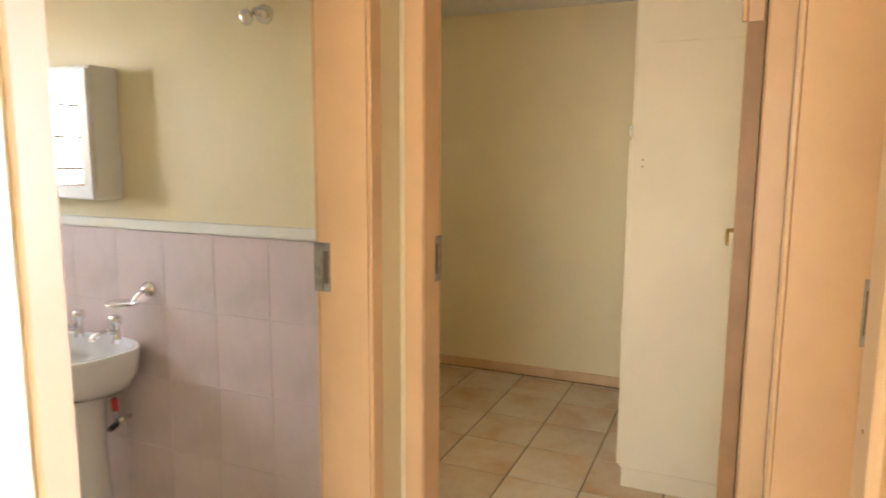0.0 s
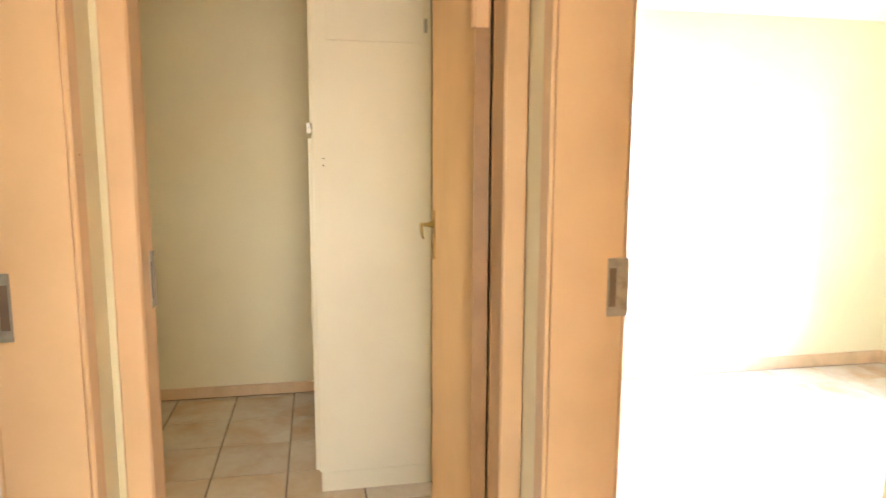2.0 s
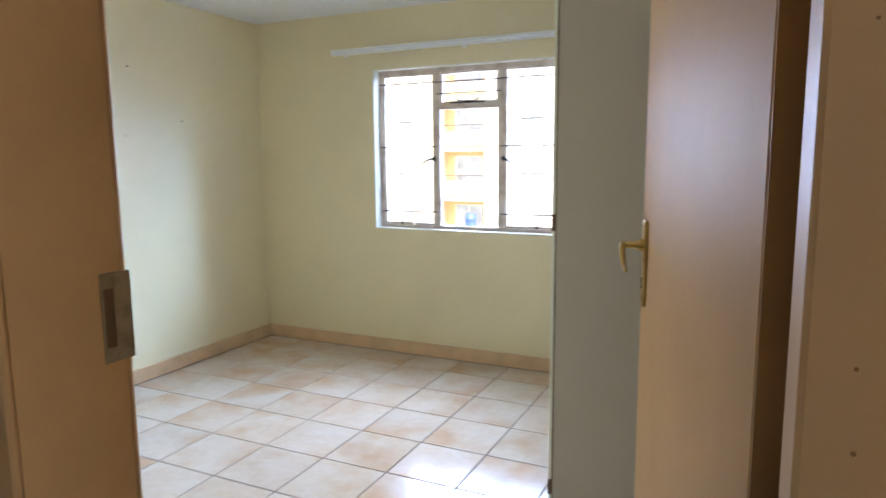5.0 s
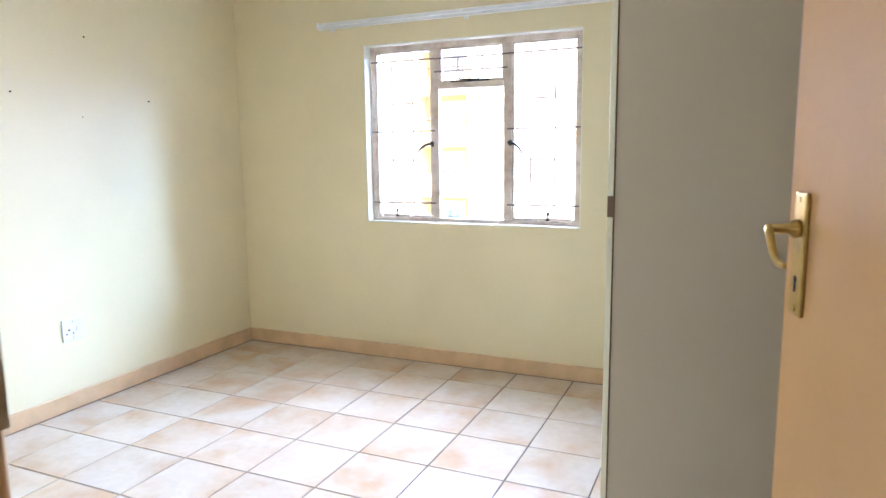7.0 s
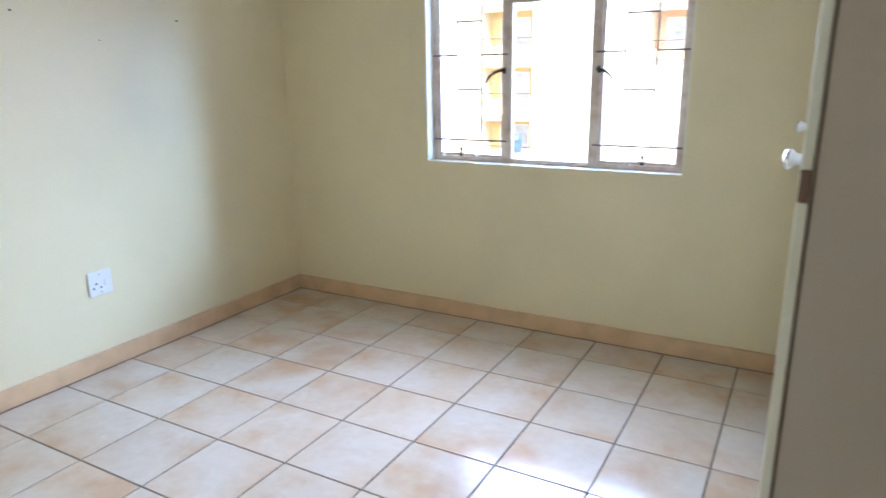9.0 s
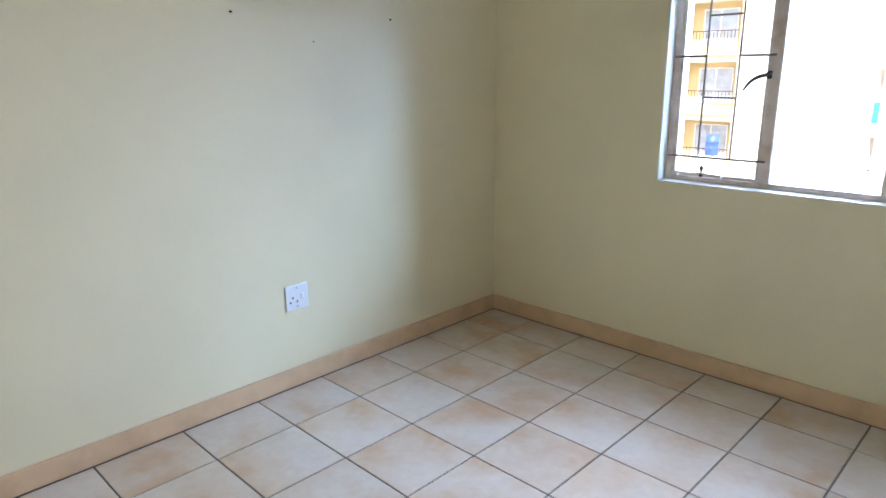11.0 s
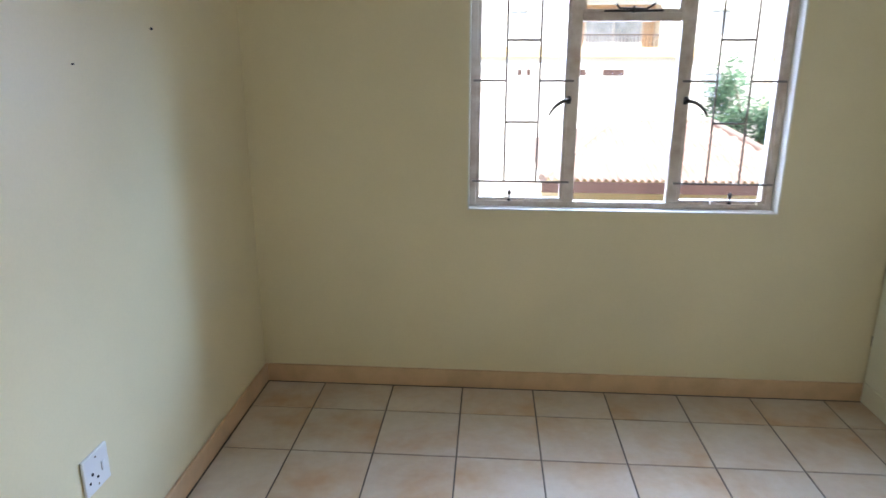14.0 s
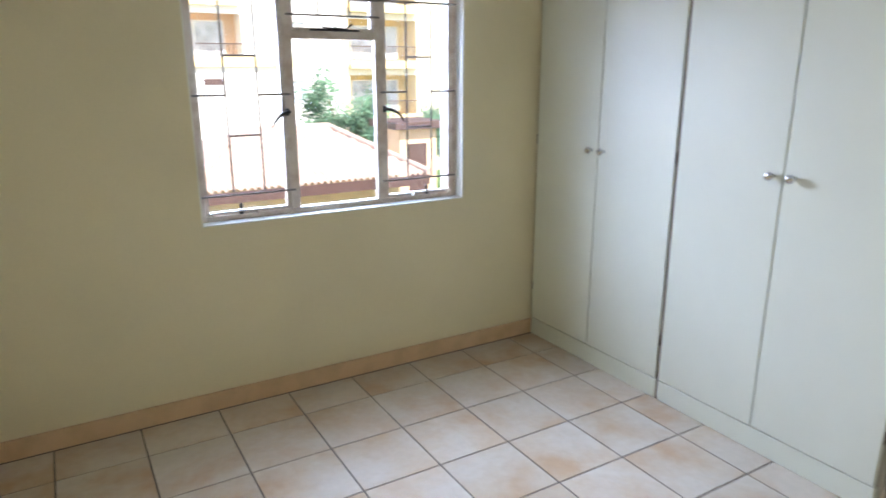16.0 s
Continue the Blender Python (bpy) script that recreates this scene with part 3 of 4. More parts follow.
        bm_rod(bm, (pk - 0.020, y0 - 0.018, z + 0.002), (pk + 0.020, y0 - 0.018, z + 0.002), 0.005, 8)
        part("stay_peg", bm, M_IRON, root, "dark iron stay peg", True)
    bm = bmesh.new()
    cx = (m0 + m1) / 2
    bm_box(bm, cx - 0.12, y0 - 0.020, tz + 0.018, cx + 0.12, y0 - 0.008, tz + 0.026, 0.001)
    bm_tube(bm, [Vector((cx - 0.075, y0 - 0.02, tz + 0.050)), Vector((cx - 0.06, y0 - 0.022, tz + 0.032)), Vector((cx + 0.05, y0 - 0.022, tz + 0.028)), Vector((cx + 0.085, y0 - 0.02, tz + 0.05))], 0.0045)
    bm_rod(bm, (cx, y0 - 0.02, tz + 0.015), (cx, y0 - 0.02, tz + 0.04), 0.006, 8)
    part("vent_stay", bm, M_IRON, root, "rusty iron vent stay", True)


bedroom_window()
rail = thing("curtain_rail", "white double curtain rail above the window", "curtain rail")
for dy, dz in ((0.06, 0.0), (0.095, 0.012)):
    part("track", bm_box(bmesh.new(), 0.43, WW - dy - 0.008, 2.052 + dz, 2.30, WW - dy + 0.008, 2.072 + dz, 0.003, 2), M_WHITE, rail)
for x in (0.47, 1.36, 2.26):
    bm = bmesh.new()
    bm_box(bm, x - 0.012, WW - 0.11, 2.074, x + 0.012, WW, 2.080, 0.001)
    bm_box(bm, x - 0.014, WW - 0.005, 2.046, x + 0.014, WW, 2.098, 0.001)
    part("bracket", bm, M_WHITE, rail)
for x in (0.425, 2.305):
    part("end_cap", bm_box(bmesh.new(), x - 0.006, WW - 0.108, 2.048, x + 0.006, WW - 0.048, 2.088, 0.003, 2), M_WHITE, rail)


# ---------------------------------------------------------------- wardrobes
WF, WEND = 2.510, -1.715        # face of the plinth, end of the run
WMID = -0.725


def knob(parent, x, y, z):
    bm = bmesh.new()
    bm_lathe(bm, [(0.008, 0), (0.007, 0.012), (0.012, 0.018), (0.018, 0.025), (0.018, 0.031), (0.013, 0.037), (0.004, 0.040)], (x, y, z), (-1, 0, 0), 18)
    part("knob", bm, M_CHROME, parent, "round satin chrome knob", True)


def wardrobe(ya, yb, label):
    """Two-door built-in unit between ya and yb (ya < yb), fronts facing -x."""
    root = thing("wardrobe", label, "wardrobe", "built-in wardrobes")
    top = 2.26
    xf = WF + 0.004
    bm = bmesh.new()
    t = 0.018
    bm_box(bm, xf + 0.018, ya, 0.10, RW - 0.004, ya + t, top)
    bm_box(bm, xf + 0.018, yb - t, 0.10, RW - 0.004, yb, top)
    bm_box(bm, xf + 0.018, ya + t, top - t, RW - 0.004, yb - t, top)
    bm_box(bm, xf + 0.018, ya + t, 0.10, RW - 0.004, yb - t, 0.10 + t)
    bm_box(bm, RW - 0.022, ya + t, 0.10 + t, RW - 0.004, yb - t, top - t)
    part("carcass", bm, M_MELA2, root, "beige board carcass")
    box("plinth", WF, ya, 0.0, RW - 0.006, yb, 0.098, M_MELA, root, 0.002)
    mid = (ya + yb) / 2
    g = 0.0034
    for a, b, ky, hy in ((ya + g, mid - g, mid - 0.042, ya), (mid + g, yb - g, mid + 0.042, yb)):
        d = part("door", bm_box(bmesh.new(), xf - 0.006, a, 0.104, xf + 0.012, b, top - 0.004, 0.0025, 2), M_MELA, root)
        knob(d, xf - 0.006, ky, 1.145)
        for hz in (0.30, 1.16, 2.0):
            bm = bmesh.new()
            bm_box(bm, xf - 0.005, hy - 0.003 if hy == ya else hy - 0.001, hz - 0.026, xf + 0.010, hy + 0.001 if hy == ya else hy + 0.003, hz + 0.026, 0.001)
            part("hinge", bm, M_GAP, d, "brown hinge")
    return root


w1 = wardrobe(WEND, WMID - 0.006, "cream two-door built-in wardrobe with beige end panel")
wardrobe(WMID + 0.006, WW - 0.012, "cream two-door built-in wardrobe beside the window wall")
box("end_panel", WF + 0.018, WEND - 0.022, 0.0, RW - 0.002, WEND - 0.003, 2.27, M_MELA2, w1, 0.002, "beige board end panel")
box("edge_gap", WF + 0.0165, WEND - 0.0235, 0.1, WF + 0.0205, WEND - 0.0222, 2.26, M_GAP, w1, 0, "dark brown joint beside the end panel")
box("filler_strip", WF + 0.006, WMID - 0.0055, 0.0, WF + 0.02, WMID + 0.0055, 2.25, M_GAP, w1, 0, "dark brown filler strip")


# ---------------------------------------------------------------- socket, nails
sock = thing("wall_socket", "white square power socket with switch on the wall", "socket")
SY, SZ, SH = -1.104, 0.418, 0.057
part("cover_plate", bm_box(bmesh.new(), LW, SY - SH, SZ - SH, LW + 0.009, SY + SH, SZ + SH, 0.003, 2), M_WHITE, sock)
for dy, dz, r in ((-0.022, 0.0, 0.0052), (0.000, -0.020, 0.0045), (-0.036, -0.020, 0.0045)):
    part("pin_hole", bm_rod(bmesh.new(), (LW + 0.0088, SY + dy, SZ + dz), (LW + 0.0098, SY + dy, SZ + dz), r, 12), M_HOLE, sock)
part("switch", bm_box(bmesh.new(), LW + 0.008, SY + 0.018, SZ - 0.014, LW + 0.014, SY + 0.032, SZ + 0.014, 0.002), M_WHITE, sock)
for dz in (-0.042, 0.042):
    part("screw", bm_rod(bmesh.new(), (LW + 0.0088, SY, SZ + dz), (LW + 0.0098, SY, SZ + dz), 0.0035, 8), M_STEEL, sock)
for y, z, r in ((-0.505, 1.606, 0.0042), (-0.89, 1.905, 0.004), (-1.30, 1.60, 0.004), (-0.935, 1.50, 0.0022)):
    tagged(part("nail", bm_rod(bmesh.new(), (LW - 0.002, y, z), (LW + 0.006, y, z), r, 8), M_HOLE), "dark nail stuck in the cream plaster", "nail")


# ---------------------------------------------------------------- inner room cupboard
CX, CY0, CY1 = 0.850, -3.690, DH - 0.004
cup = thing("cupboard", "cream built-in cupboard with a small hinged upper door", "cupboard")
box("carcass", 0.27, CY0 + 0.014, 0.09, CX - 0.004, CY1, CEIL - 0.01, M_CUP, cup, 0.002)
box("plinth", 0.285, CY0 + 0.010, 0.0, CX - 0.001, CY1, 0.088, M_CUP, cup, 0.002)
low = box("front_board", CX - 0.003, CY0 + 0.002, 0.094, CX + 0.014, CY1 - 0.004, CEIL - 0.015, M_CUP, cup, 0.003)
box("upper_door", CX + 0.0145, CY0 + 0.062, 1.878, CX + 0.0195, -3.245, CEIL - 0.03, M_CUP, cup, 0.002)
box("upper_hinge", CX + 0.0142, -3.239, 1.92, CX + 0.021, -3.226, 1.975, M_STEEL, cup, 0.001, "dull steel hinge")
for dz in (0.0, 0.027):
    part("screw_hole", bm_rod(bmesh.new(), (CX + 0.012, CY0 + 0.043, 1.392 + dz), (CX + 0.0148, CY0 + 0.043, 1.392 + dz), 0.0035, 8), M_GAP, low)
side = box("side_door", 0.30, CY0 - 0.014, 0.094, CX - 0.012, CY0 + 0.010, 1.50, M_CUP, cup, 0.003)
box("side_upper_door", 0.30, CY0 - 0.006, 1.56, CX - 0.012, CY0 + 0.010, 2.1, M_CUP, cup, 0.003)
box("side_hinge", CX - 0.03, CY0 - 0.020, 1.52, CX - 0.012, CY0 - 0.004, 1.56, M_STEEL, cup, 0.001)

# ---------------------------------------------------------------- bathroom
TPX, TPZ, TOPZ = 0.235, 0.275, 1.155
bt = structure(box("bathroom_wall_tiling", BAX, BAY, 0.0, BAX + 0.008, BB, TOPZ, M_BGROUT), "pinkish glazed wall tiles with pale joints", "wall tiles")
btm = {}


def wall_tile(w, h):
    key = (round(w, 3), round(h, 3))
    if key not in btm:
        bm = bm_box(bmesh.new(), 0, 0, 0, 0.005, w, h, 0.0012)
        me = bpy.data.meshes.new("wall_tile")
        bm.to_mesh(me)
        bm.free()
        me.materials.append(M_BTILE)
        btm[key] = me
    return btm[key]


y = -4.23
while y > -5.9:
    ya = max(y - TPX, -5.9)
    yb = min(y, BB)
    z = TOPZ - 5 * TPZ
    while z < TOPZ - 0.01:
        zb, za = z + TPZ, max(z, 0.0)
        if zb < 0.02:
            z += TPZ
            continue
        o = new("wall_tile", wall_tile(yb - ya - 0.003, zb - za - 0.003))
        o.location = (BAX + 0.0045, ya + 0.0015, za + 0.0015)
        o.parent = bt
        z += TPZ
    y -= TPX
dado = structure(part("trim_dado", bm_box(bmesh.new(), BAX, BAY, TOPZ + 0.001, BAX + 0.020, BB, TOPZ + 0.042, 0.008, 3), M_REVEAL), "cream rounded tile trim above the tiles", "trim")

# basin on a pedestal
basin = thing("wash_basin", "white ceramic wash basin on a pedestal with chrome taps", "basin")
BYC, BRZ = -5.465, 0.735


def bowl_ring(bm, z, hw, depth, inner=0.0, seg=36):
    """A D-shaped ring standing out from the wall."""
    x0 = BAX + 0.014
    vs = []
    for k in range(seg):
        a = 2 * math.pi * k / seg
        c, s = math.cos(a), math.sin(a)
        px = x0 + depth / 2 + (depth / 2) * (abs(c) ** 0.75) * (1 if c > 0 else -1)
        py = BYC + hw * (abs(s) ** 0.7) * (1 if s > 0 else -1)
        vs.append(bm.verts.new((px, py, z + (0.02 * (px - x0) / depth if inner == 0 else 0.02 * (px - x0) / depth))))
    return vs


bm = bmesh.new()
rings = [bowl_ring(bm, *r) for r in ((BRZ - 0.20, 0.11, 0.22), (BRZ - 0.15, 0.19, 0.34), (BRZ - 0.09, 0.250, 0.405), (BRZ - 0.03, 0.272, 0.43), (BRZ, 0.275, 0.435), (BRZ + 0.006, 0.268, 0.430),
                                    (BRZ, 0.235, 0.400), (BRZ - 0.05, 0.21, 0.37), (BRZ - 0.11, 0.15, 0.32), (BRZ - 0.13, 0.06, 0.22))]
for a, b in zip(rings, rings[1:]):
    for k in range(36):
        bm.faces.new((a[k], a[(k + 1) % 36], b[(k + 1) % 36], b[k]))
bm.faces.new(rings[0])
bm.faces.new(rings[-1])
part("bowl", bm, M_CERAMIC, basin, "", True)
bm = bmesh.new()
bm_lathe(bm, [(0.12, 0.0), (0.115, 0.03), (0.085, 0.10), (0.075, 0.35), (0.085, 0.55), (0.10, BRZ - 0.185)], (BAX + 0.15, BYC, 0), (0, 0, 1), 24)
part("pedestal", bm, M_CERAMIC, basin, "", True)
for dy in (-0.10, 0.10):
    bm = bmesh.new()
    bm_lathe(bm, [(0.020, 0), (0.016, 0.015), (0.013, 0.05), (0.013, 0.065), (0.022, 0.070), (0.024, 0.085), (0.022, 0.100), (0.008, 0.106)], (BAX + 0.065, BYC + dy, BRZ + 0.002), (0, 0, 1), 16)
    bm_tube(bm, [Vector((BAX + 0.065, BYC + dy, BRZ + 0.04)), Vector((BAX + 0.11, BYC + dy, BRZ + 0.055)), Vector((BAX + 0.165, BYC + dy, BRZ + 0.045)), Vector((BAX + 0.168, BYC + dy, BRZ + 0.03))], 0.010)
    part("tap", bm, M_CHROME, basin, "chrome pillar tap", True)
pipe = thing("water_valve", "chrome angle valve with a red marker under the basin", "valve")
bm = bmesh.new()
bm_tube(bm, [Vector((BAX + 0.008, BYC + 0.08, 0.43)), Vector((BAX + 0.07, BYC + 0.08, 0.43)), Vector((BAX + 0.07, BYC + 0.075, 0.49)), Vector((BAX + 0.07, BYC + 0.05, 0.62))], 0.009)
part("pipe", bm, M_CHROME, pipe, "", True)
part("marker", bm_rod(bmesh.new(), (BAX + 0.07, BYC + 0.075, 0.47), (BAX + 0.07, BYC + 0.071, 0.515), 0.013, 12), M_RED, pipe, "red plastic collar")
part("tail", bm_rod(bmesh.new(), (BAX + 0.07, BYC + 0.08, 0.42), (BAX + 0.11, BYC + 0.085, 0.41), 0.011, 10), M_IRON, pipe)

dish = thing("soap_dish", "chrome wall-mounted soap dish on pink tiles", "soap dish")
DYC, DZC = -5.245, 0.940
bm = bmesh.new()
bm_lathe(bm, [(0.028, 0), (0.028, 0.008), (0.016, 0.014), (0.010, 0.03)], (BAX + 0.013, DYC, DZC), (1, 0, 0), 20)
bm_tube(bm, [Vector((BAX + 0.04, DYC, DZC)), Vector((BAX + 0.065, DYC - 0.005, DZC - 0.02)), Vector((BAX + 0.075, DYC - 0.02, DZC - 0.045))], 0.008)
part("mount", bm, M_CHROME, dish, "", True)
bm = bmesh.new()
bm_lathe(bm, [(0.030, 0), (0.055, 0.008), (0.060, 0.018), (0.054, 0.018), (0.045, 0.010)], (BAX + 0.085, DYC - 0.055, DZC - 0.058), (0, 0, 1), 24)
part("dish", bm, M_CHROME, dish, "", True)

hook = thing("chrome_wall_hook", "round chrome wall fitting on the cream plaster", "hook")
bm = bmesh.new()
bm_lathe(bm, [(0.030, 0), (0.030, 0.010), (0.018, 0.022), (0.012, 0.05)], (BAX, -4.69, 1.868), (1, 0, 0), 20)
part("rose", bm, M_CHROME, hook, "", True)
bm = bmesh.new()
bm_lathe(bm, [(0.012, 0), (0.024, 0.01), (0.026, 0.03), (0.012, 0.04)], (BAX + 0.045, -4.705, 1.858), (0.6, -0.7, -0.3), 18)
part("knob", bm, M_CHROME, hook, "", True)

cab = thing("mirror_cabinet", "white bathroom cabinet with a mirror front", "cabinet")
KY0, KY1, KZ0, KZ1, KD = -5.83, -5.36, 1.268, 1.735, 0.11
box("body", BAX, KY0, KZ0, BAX + KD, KY1, KZ1, M_WHITE, cab, 0.003)
door = box("door", BAX + KD + 0.001, KY0 + 0.002, KZ0 + 0.004, BAX + KD + 0.018, KY1 - 0.002, KZ1 - 0.012, M_WHITE, cab, 0.003)
box("mirror", BAX + KD + 0.0185, KY0 + 0.04, KZ0 + 0.05, BAX + KD + 0.021, KY1 - 0.04, KZ1 - 0.05, M_MIRROR, door, label="mirror glass")
bw = structure(new("window_2"), "small cream steel bathroom window with bars", "window")
boxes("window_frame", [(2.3, BAY - 0.08, 1.25, 2.33, BAY - 0.05, 1.95), (2.87, BAY - 0.08, 1.25, 2.9, BAY - 0.05, 1.95), (2.33, BAY - 0.08, 1.25, 2.87, BAY - 0.05, 1.28), (2.33, BAY - 0.08, 1.92, 2.87, BAY - 0.05, 1.95), (2.58, BAY - 0.08, 1.28, 2.62, BAY - 0.05, 1.92)], M_WIN, bw, 0.002)
for k in range(4):
    part("burglar_bar", bm_rod(bmesh.new(), (2.31, BAY - 0.03, 1.36 + 0.16 * k), (2.89, BAY - 0.03, 1.36 + 0.16 * k), 0.006, 8), M_IRON, bw)

# ---------------------------------------------------------------- outdoors
GZ = -3.38
structure(box("ground", -300, -200, GZ - 0.5, 300, 500, GZ, M_PAVE), "pale concrete paved yard between the blocks", "ground")
tagged(box("lawn", 5.2, 5.0, GZ, 30, 26, GZ + 0.04, M_GRASS), "green mown lawn beside the paved yard", "lawn", "", "stuff")
structure(box("own_facade", R2X - 0.4, OUT - 0.04, GZ, LX + 0.3, OUT - 0.02, -0.2, M_FACADE), "plain lower facade below the window", "facade")


def apartment_block(x0, x1, y, depth, floors, z0, label, material, bays, fh=2.73, yellow=True, back=None):
    """A plastered block whose front faces -y, with recessed balconies and windows."""
    root = thing("apartment_building", label, "building", "neighbouring blocks")
    z1 = z0 + fh * floors
    bw_ = (x1 - x0) / bays
    rec = 1.2
    wall = []
    wins, bal, backs = [], [], []
    for b in range(bays):
        a, c = x0 + b * bw_, x0 + (b + 1) * bw_
        for f in range(floors):
            q = z0 + f * fh
            if b % 2 == 0:      # balcony bay
                wall += [(a, y, q, a + 0.35, y + rec, q + fh), (c - 0.35, y, q, c, y + rec, q + fh), (a + 0.35, y, q + fh - 0.45, c - 0.35, y + 0.2, q + fh)]
                bal.append((a + 0.35, c - 0.35, q))
                backs.append((a + 0.352, y + rec - 0.03, q + 0.07, c - 0.352, y + rec - 0.004, q + fh - 0.02))
                wins.append((a + 0.9, c - 0.9, q + 0.35, q + 2.05, y + rec - 0.032))
            else:
                m = (a + c) / 2
                wall += [(a, y, q, m - 0.45, y + rec, q + fh), (m + 0.45, y, q, c, y + rec, q + fh), (m - 0.45, y, q, m + 0.45, y + rec, q + 0.9), (m - 0.45, y, q + 2.05, m + 0.45, y + rec, q + fh)]
                wins.append((m - 0.45, m + 0.45, q + 0.9, q + 2.05, y + 0.12))
    wall.append((x0, y + rec, z0, x1, y + depth, z1))
    boxes("wall", wall, material, root)
    if back:
        for row in backs:
            box("balcony_back_wall", *row, back, root)
    bm = bmesh.new()
    bm_box(bm, x0 - 0.4, y - 0.5, z1, x1 + 0.4, y + depth + 0.4, z1 + 0.25)
    roof = part("roof", bm, M_FASCIA, root)
    for a, c, q in bal:
        slab = box("balcony", a, y - 0.25, q - 0.12, c, y + rec, q + 0.06, M_YELLOW if yellow else M_FACADE, root)
        boxes("parapet", [(a, y - 0.25, q + 0.06, c, y - 0.13, q + 0.28)], M_YELLOW if yellow else M_FACADE, slab)
        bm = bmesh.new()
        bm_box(bm, a, y - 0.215, q + 0.95, c, y - 0.175, q + 0.99)
        n = int((c - a) / 0.16)
        for k in range(1, n):
            xx = a + (c - a) * k / n
            bm_box(bm, xx - 0.012, y - 0.207, q + 0.28, xx + 0.012, y - 0.183, q + 0.95)
        part("railing", bm, M_FASCIA, slab)
    for a, c, q0, q1, yy in wins:
        w = box("window", a, yy - 0.03, q0, c, yy + 0.001, q1, M_DARKGLASS, root)
        boxes("frame", [(a, yy - 0.05, q0, a + 0.06, yy - 0.03, q1), (c - 0.06, yy - 0.05, q0, c, yy - 0.03, q1), (a + 0.06, yy - 0.05, q0, c - 0.06, yy - 0.03, q0 + 0.06),
                        (a + 0.06, yy - 0.05, q1 - 0.06, c - 0.06, yy - 0.03, q1), ((a + c) / 2 - 0.03, yy - 0.05, q0 + 0.06, (a + c) / 2 + 0.03, yy - 0.03, q1 - 0.06)], M_WHITEPL, w)
    return root


apartment_block(-41.35, -9.85, 29.5, 9, 5, -3.36, "cream plastered apartment block with yellow balconies", M_FACADE, 9, back=M_YELLOW)
apartment_block(-4.8, 13.2, 29.3, 9, 4, -3.73, "pale plastered apartment block behind the tiled roof", M_WHITEPL, 4, back=M_PEACHPL)
apartment_block(13.25, 36, 29.3, 9, 4, -3.73, "cream plastered apartment block beyond the lawn", M_FACADE, 5, back=M_YELLOW)

# low outbuilding with a clay tile roof
gar = thing("outbuilding", "low yellow outbuilding with a pale clay tile roof", "building")
gx0, gx1, gy0, gy1 = 1.40, 4.60, 5.2, 7.3
rx0, rx1 = 2.55, 3.95      # ends of the ridge
eave, ridge = 0.16, 0.66
boxes("wall", [(gx0 + 0.3, gy0 + 0.35, GZ, gx1 - 0.3, 2 * gy1 - gy0 - 0.35, eave)], M_YELLOW, gar)
boxes("fascia", [(gx0, gy0 - 0.03, eave - 0.15, gx1, gy0, eave - 0.02)], M_FASCIA, gar)
box("door", 2.4, gy0 + 0.31, GZ, 3.3, gy0 + 0.349, GZ + 2.0, M_FASCIA, gar)
bm = bmesh.new()
nu, nv = 384, 12
grid = []
for j in range(nv + 1):
    for half in ((0, 1) if 0 < j < nv else ((0,) if j == 0 else (1,))):
        row = []
        v = j / nv
        for i in range(nu + 1):
            u = i / nu
            wave = 0.019 * math.cos(2 * math.pi * u * 38)
            xv = min(max(gx0 + (gx1 - gx0) * u, gx0 + (rx0 - gx0) * v), gx1 + (rx1 - gx1) * v)
            row.append(bm.verts.new((xv, gy0 + (gy1 - gy0) * v, eave + (ridge - eave) * v + wave + (0.030 if half == 1 else 0))))
        grid.append(row)
for a, b in zip(grid, grid[1:]):
    for i in range(nu):
        bm.faces.new((a[i], a[i + 1], b[i + 1], b[i]))
part("roof", bm, M_ROOF, gar, "pale clay roof tiles in wavy rows", True)
bm = bmesh.new()
gy2 = 2 * gy1 - gy0
e0, e1, e2, e3 = (bm.verts.new(p) for p in ((gx0, gy0, eave), (gx1, gy0, eave), (gx1, gy2, eave), (gx0, gy2, eave)))
k0, k1 = bm.verts.new((rx0, gy1, ridge)), bm.verts.new((rx1, gy1, ridge))
for f in ((e1, e2, k1), (e3, e0, k0), (e2, e3, k0, k1)):
    bm.faces.new(f)
part("hip", bm, M_ROOF, gar)
for a, b in (((gx0, gy0, eave), (rx0, gy1, ridge)), ((gx1, gy0, eave), (rx1, gy1, ridge)), ((rx0, gy1, ridge), (rx1, gy1, ridge))):
    part("ridge_tile", bm_rod(bmesh.new(), (a[0], a[1], a[2] + 0.02), (b[0], b[1], b[2] + 0.03), 0.05, 10), M_ROOF, gar)
annex = thing("white_annex", "plain white plastered annex with narrow dark slots", "building")
box("wall", -1.2, 14.0, GZ, 5.6, 18.0, 1.62, M_WHITEPL, annex)
box("coping", -1.3, 13.9, 1.62, 5.7, 18.0, 1.85, M_YELLOW, annex, label="yellow painted coping")
for x in (1.4, 1.62, 2.55, 3.45):
    box("slot", x, 13.985, 1.20, x + (0.5 if x > 2 else 0.10), 13.999, 1.34, M_FASCIA, annex)
tower = thing("stair_tower", "plain white plastered stair tower with a narrow window", "building", "neighbouring blocks")
box("wall", -9.84, 29.2, GZ, -4.81, 38, 12.5, M_WHITEPL, tower)
for z in (-1.9, 0.2, 1.9, 5.0):
    box("string_course", -9.845, 29.17, z, -4.805, 29.20, z + 0.06, M_FACADE, tower)
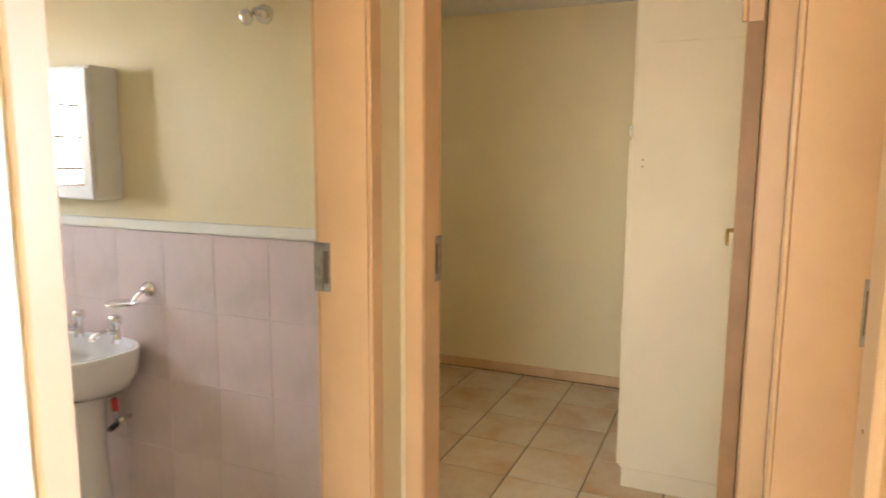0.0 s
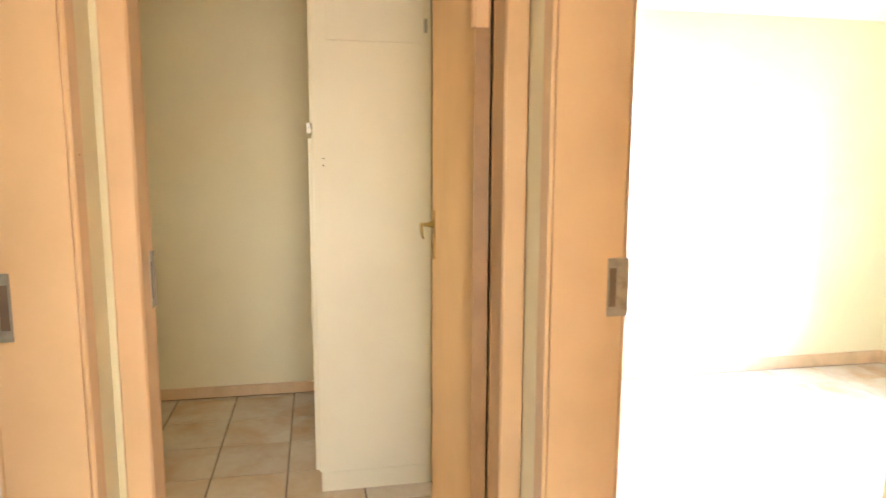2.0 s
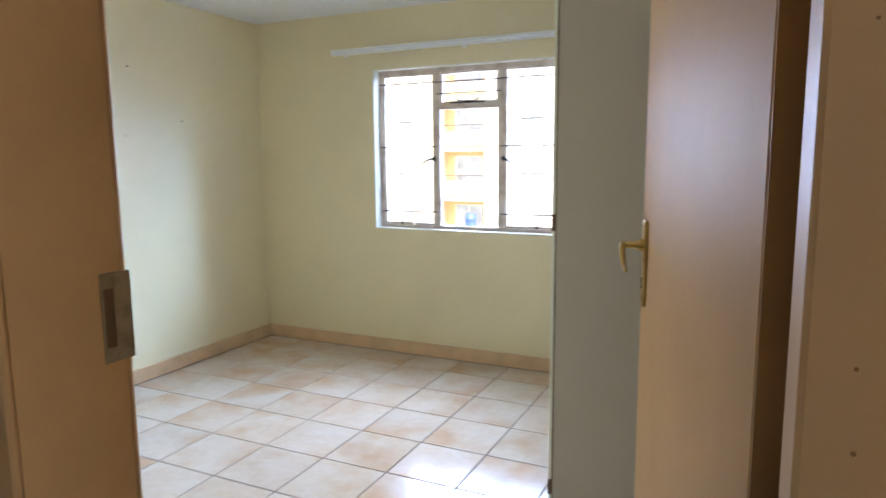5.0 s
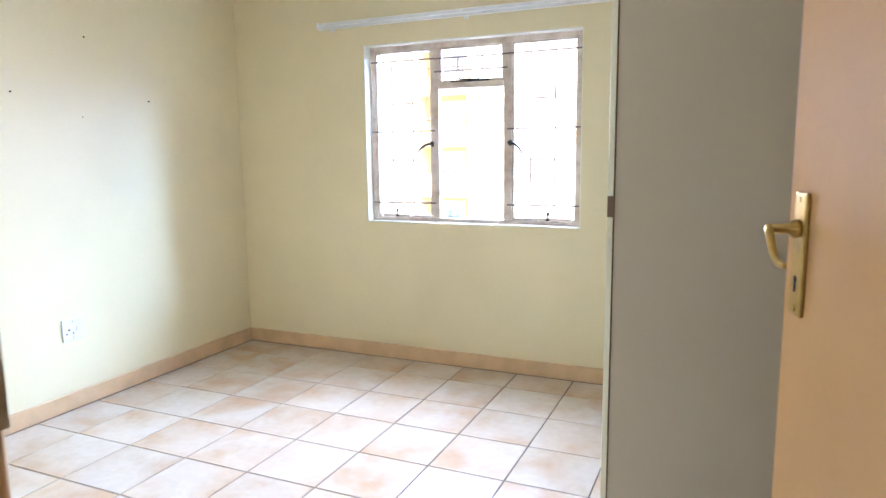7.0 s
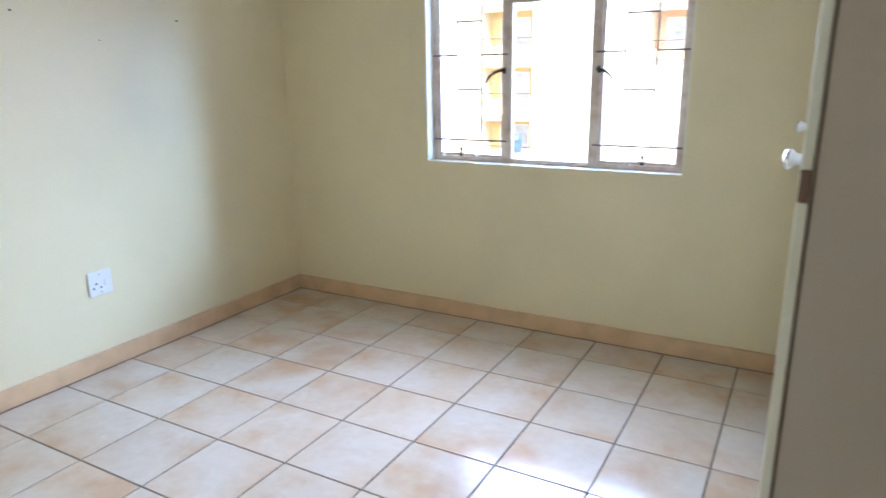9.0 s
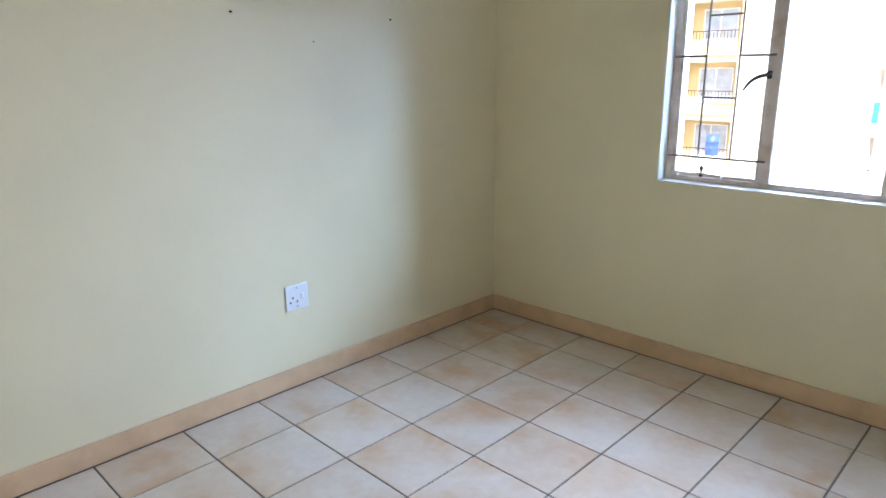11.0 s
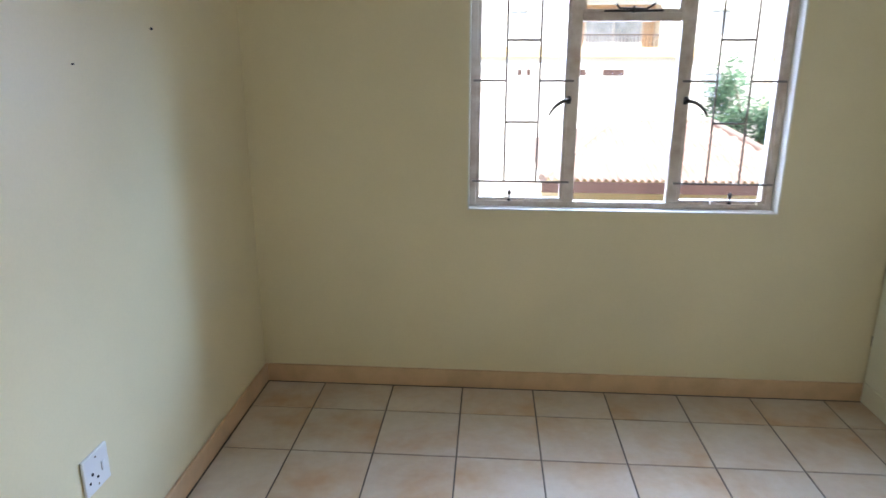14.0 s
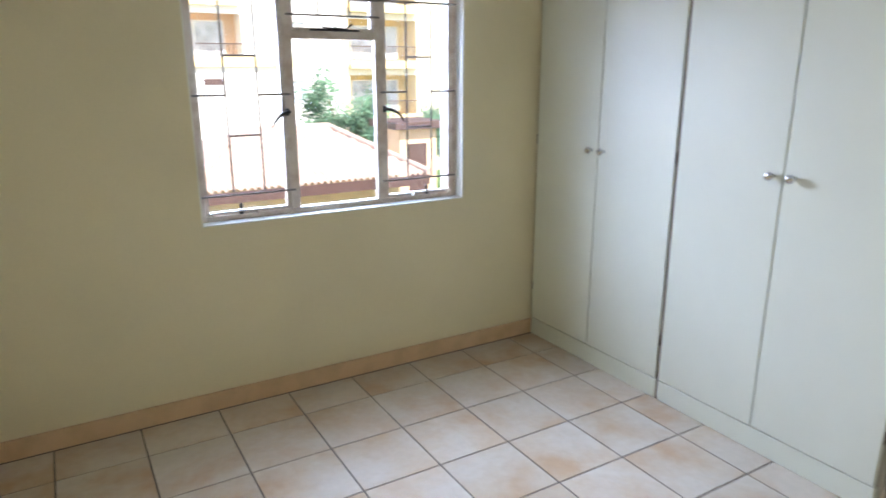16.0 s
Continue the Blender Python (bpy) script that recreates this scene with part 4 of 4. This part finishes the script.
for z in (2.85, 5.85):
    wn_ = box("window", -8.30, 29.15, z, -7.15, 29.199, z + 1.15, M_DARKGLASS, tower)
    boxes("frame", [(-7.78, 29.12, z, -7.68, 29.149, z + 1.15), (-8.36, 29.12, z - 0.05, -7.09, 29.149, z), (-8.36, 29.12, z + 1.15, -7.09, 29.149, z + 1.2)], M_WHITEPL, wn_)
wash = thing("laundry", "pale cyan towels hanging from a far balcony", "laundry")
for k, x in enumerate((-4.40, -3.75, -2.2)):
    bm = bmesh.new()
    nx, nz = 10, 6
    g = [[bm.verts.new((x + 0.55 * i / nx, 28.98 + 0.02 * math.sin(i * 1.9 + k), -0.02 - 0.8 * j / nz)) for i in range(nx + 1)] for j in range(nz + 1)]
    for j in range(nz):
        for i in range(nx):
            bm.faces.new((g[j][i], g[j][i + 1], g[j + 1][i + 1], g[j + 1][i]))
    bmesh.ops.solidify(bm, geom=bm.faces[:], thickness=0.01)
    part("towel", bm, M_CYAN if k < 2 else M_RED, wash)
barrel = thing("water_barrel", "blue plastic barrel standing in the far yard", "barrel")
bm = bmesh.new()
bm_lathe(bm, [(0.28, 0), (0.30, 0.05), (0.30, 0.30), (0.315, 0.33), (0.30, 0.36), (0.30, 0.62), (0.315, 0.65), (0.30, 0.68), (0.28, 0.95)], (-10.55, 28.4, GZ + 0.80), (0, 0, 1), 20)
part("drum", bm, M_BLUE, barrel, "", True)
box("stand", -11.1, 28.0, GZ, -10.0, 28.8, GZ + 0.80, M_WHITEPL, barrel, 0.01, "white plastered stand")


def tree(name, x, y, h, spread, label, seed):
    rng = random.Random(seed)
    root = thing(name, label, "tree")
    bm = bmesh.new()
    bm_rod(bm, (x, y, GZ), (x + 0.1, y, GZ + h * 0.45), 0.16, 10, 0.10)
    tips = []
    for k in range(9):
        a = 2 * math.pi * k / 9 + rng.random()
        s = Vector((x + 0.1, y, GZ + h * (0.30 + 0.15 * rng.random())))
        e = s + Vector((math.cos(a) * spread * (0.4 + 0.4 * rng.random()), math.sin(a) * spread * (0.4 + 0.4 * rng.random()), h * (0.18 + 0.32 * rng.random())))
        bm_rod(bm, s, e, 0.06, 7, 0.02)
        tips += [e, s.lerp(e, 0.6)]
    part("trunk", bm, M_BARK, root)
    verts, faces = [], []
    for t in tips:
        for c in range(16):
            cc = t + Vector((rng.gauss(0, 0.30), rng.gauss(0, 0.30), rng.gauss(0, 0.26))) * spread * 0.5
            for l in range(26):
                p = cc + Vector((rng.gauss(0, 1), rng.gauss(0, 1), rng.gauss(0, 0.8))) * 0.16
                d = Vector((rng.gauss(0, 1), rng.gauss(0, 1), rng.gauss(0, 1))).normalized()
                q = d.orthogonal().normalized()
                ln, wd = 0.07 + 0.05 * rng.random(), 0.03
                n0 = len(verts)
                verts += [p - d * ln, p + q * wd, p + d * ln, p - q * wd]
                faces.append((n0, n0 + 1, n0 + 2, n0 + 3))
    me = bpy.data.meshes.new("crown")
    me.from_pydata([tuple(v) for v in verts], [], faces)
    me.materials.append(M_LEAVES)
    cr = new("crown", me)
    cr.parent = root


tree("tree", 8.6, 18.0, 4.9, 1.65, "leafy green tree beside the tiled roof", 3)
tree("tree", 13.6, 20.0, 4.1, 1.1, "leafy green tree on the lawn", 5)
gate = thing("gatehouse", "small peach plastered gatehouse with a brown flat roof", "building")
box("wall", 7.60, 12.0, GZ, 8.65, 13.2, 0.12, M_PEACHPL, gate)
box("roof", 7.40, 11.8, 0.12, 8.85, 13.4, 0.30, M_FASCIA, gate, 0.01)
box("door", 7.85, 11.97, GZ, 8.35, 11.999, -0.25, M_FASCIA, gate)

# ---------------------------------------------------------------- floor tiles
tile_meshes = {}


def tile_mesh(w, d):
    key = (round(w, 3), round(d, 3))
    if key not in tile_meshes:
        bm = bm_box(bmesh.new(), -w / 2, -d / 2, -0.008, w / 2, d / 2, 0.0, 0.0016)
        me = bpy.data.meshes.new("floor_tile")
        bm.to_mesh(me)
        bm.free()
        me.materials.append(M_TILE)
        tile_meshes[key] = me
    return tile_meshes[key]


def lay_tiles(x0, x1, y0, y1, ox, oy):
    """Tiles on the pitch P with joints through (ox, oy), cut at the walls."""
    j = 0.0058
    for i in range(math.floor((x0 - ox) / P), math.ceil((x1 - ox) / P)):
        for k in range(math.floor((y0 - oy) / P), math.ceil((y1 - oy) / P)):
            a, b = max(x0, ox + i * P), min(x1, ox + (i + 1) * P)
            c, d = max(y0, oy + k * P), min(y1, oy + (k + 1) * P)
            if b - a < 0.02 or d - c < 0.02:
                continue
            o = new("floor_tile", tile_mesh(b - a - j, d - c - j))
            o.location = ((a + b) / 2, (c + d) / 2, 0)
            o.parent = floor


lay_tiles(LW + SK + 0.002, RW, DB, WW - SK - 0.002, 0.0, 0.0)
lay_tiles(R2X + SK + 0.002, E2, -5.3, DH, 0.298, -3.832)
lay_tiles(E2, 3.55, HB, DB, 0.298, -3.832)
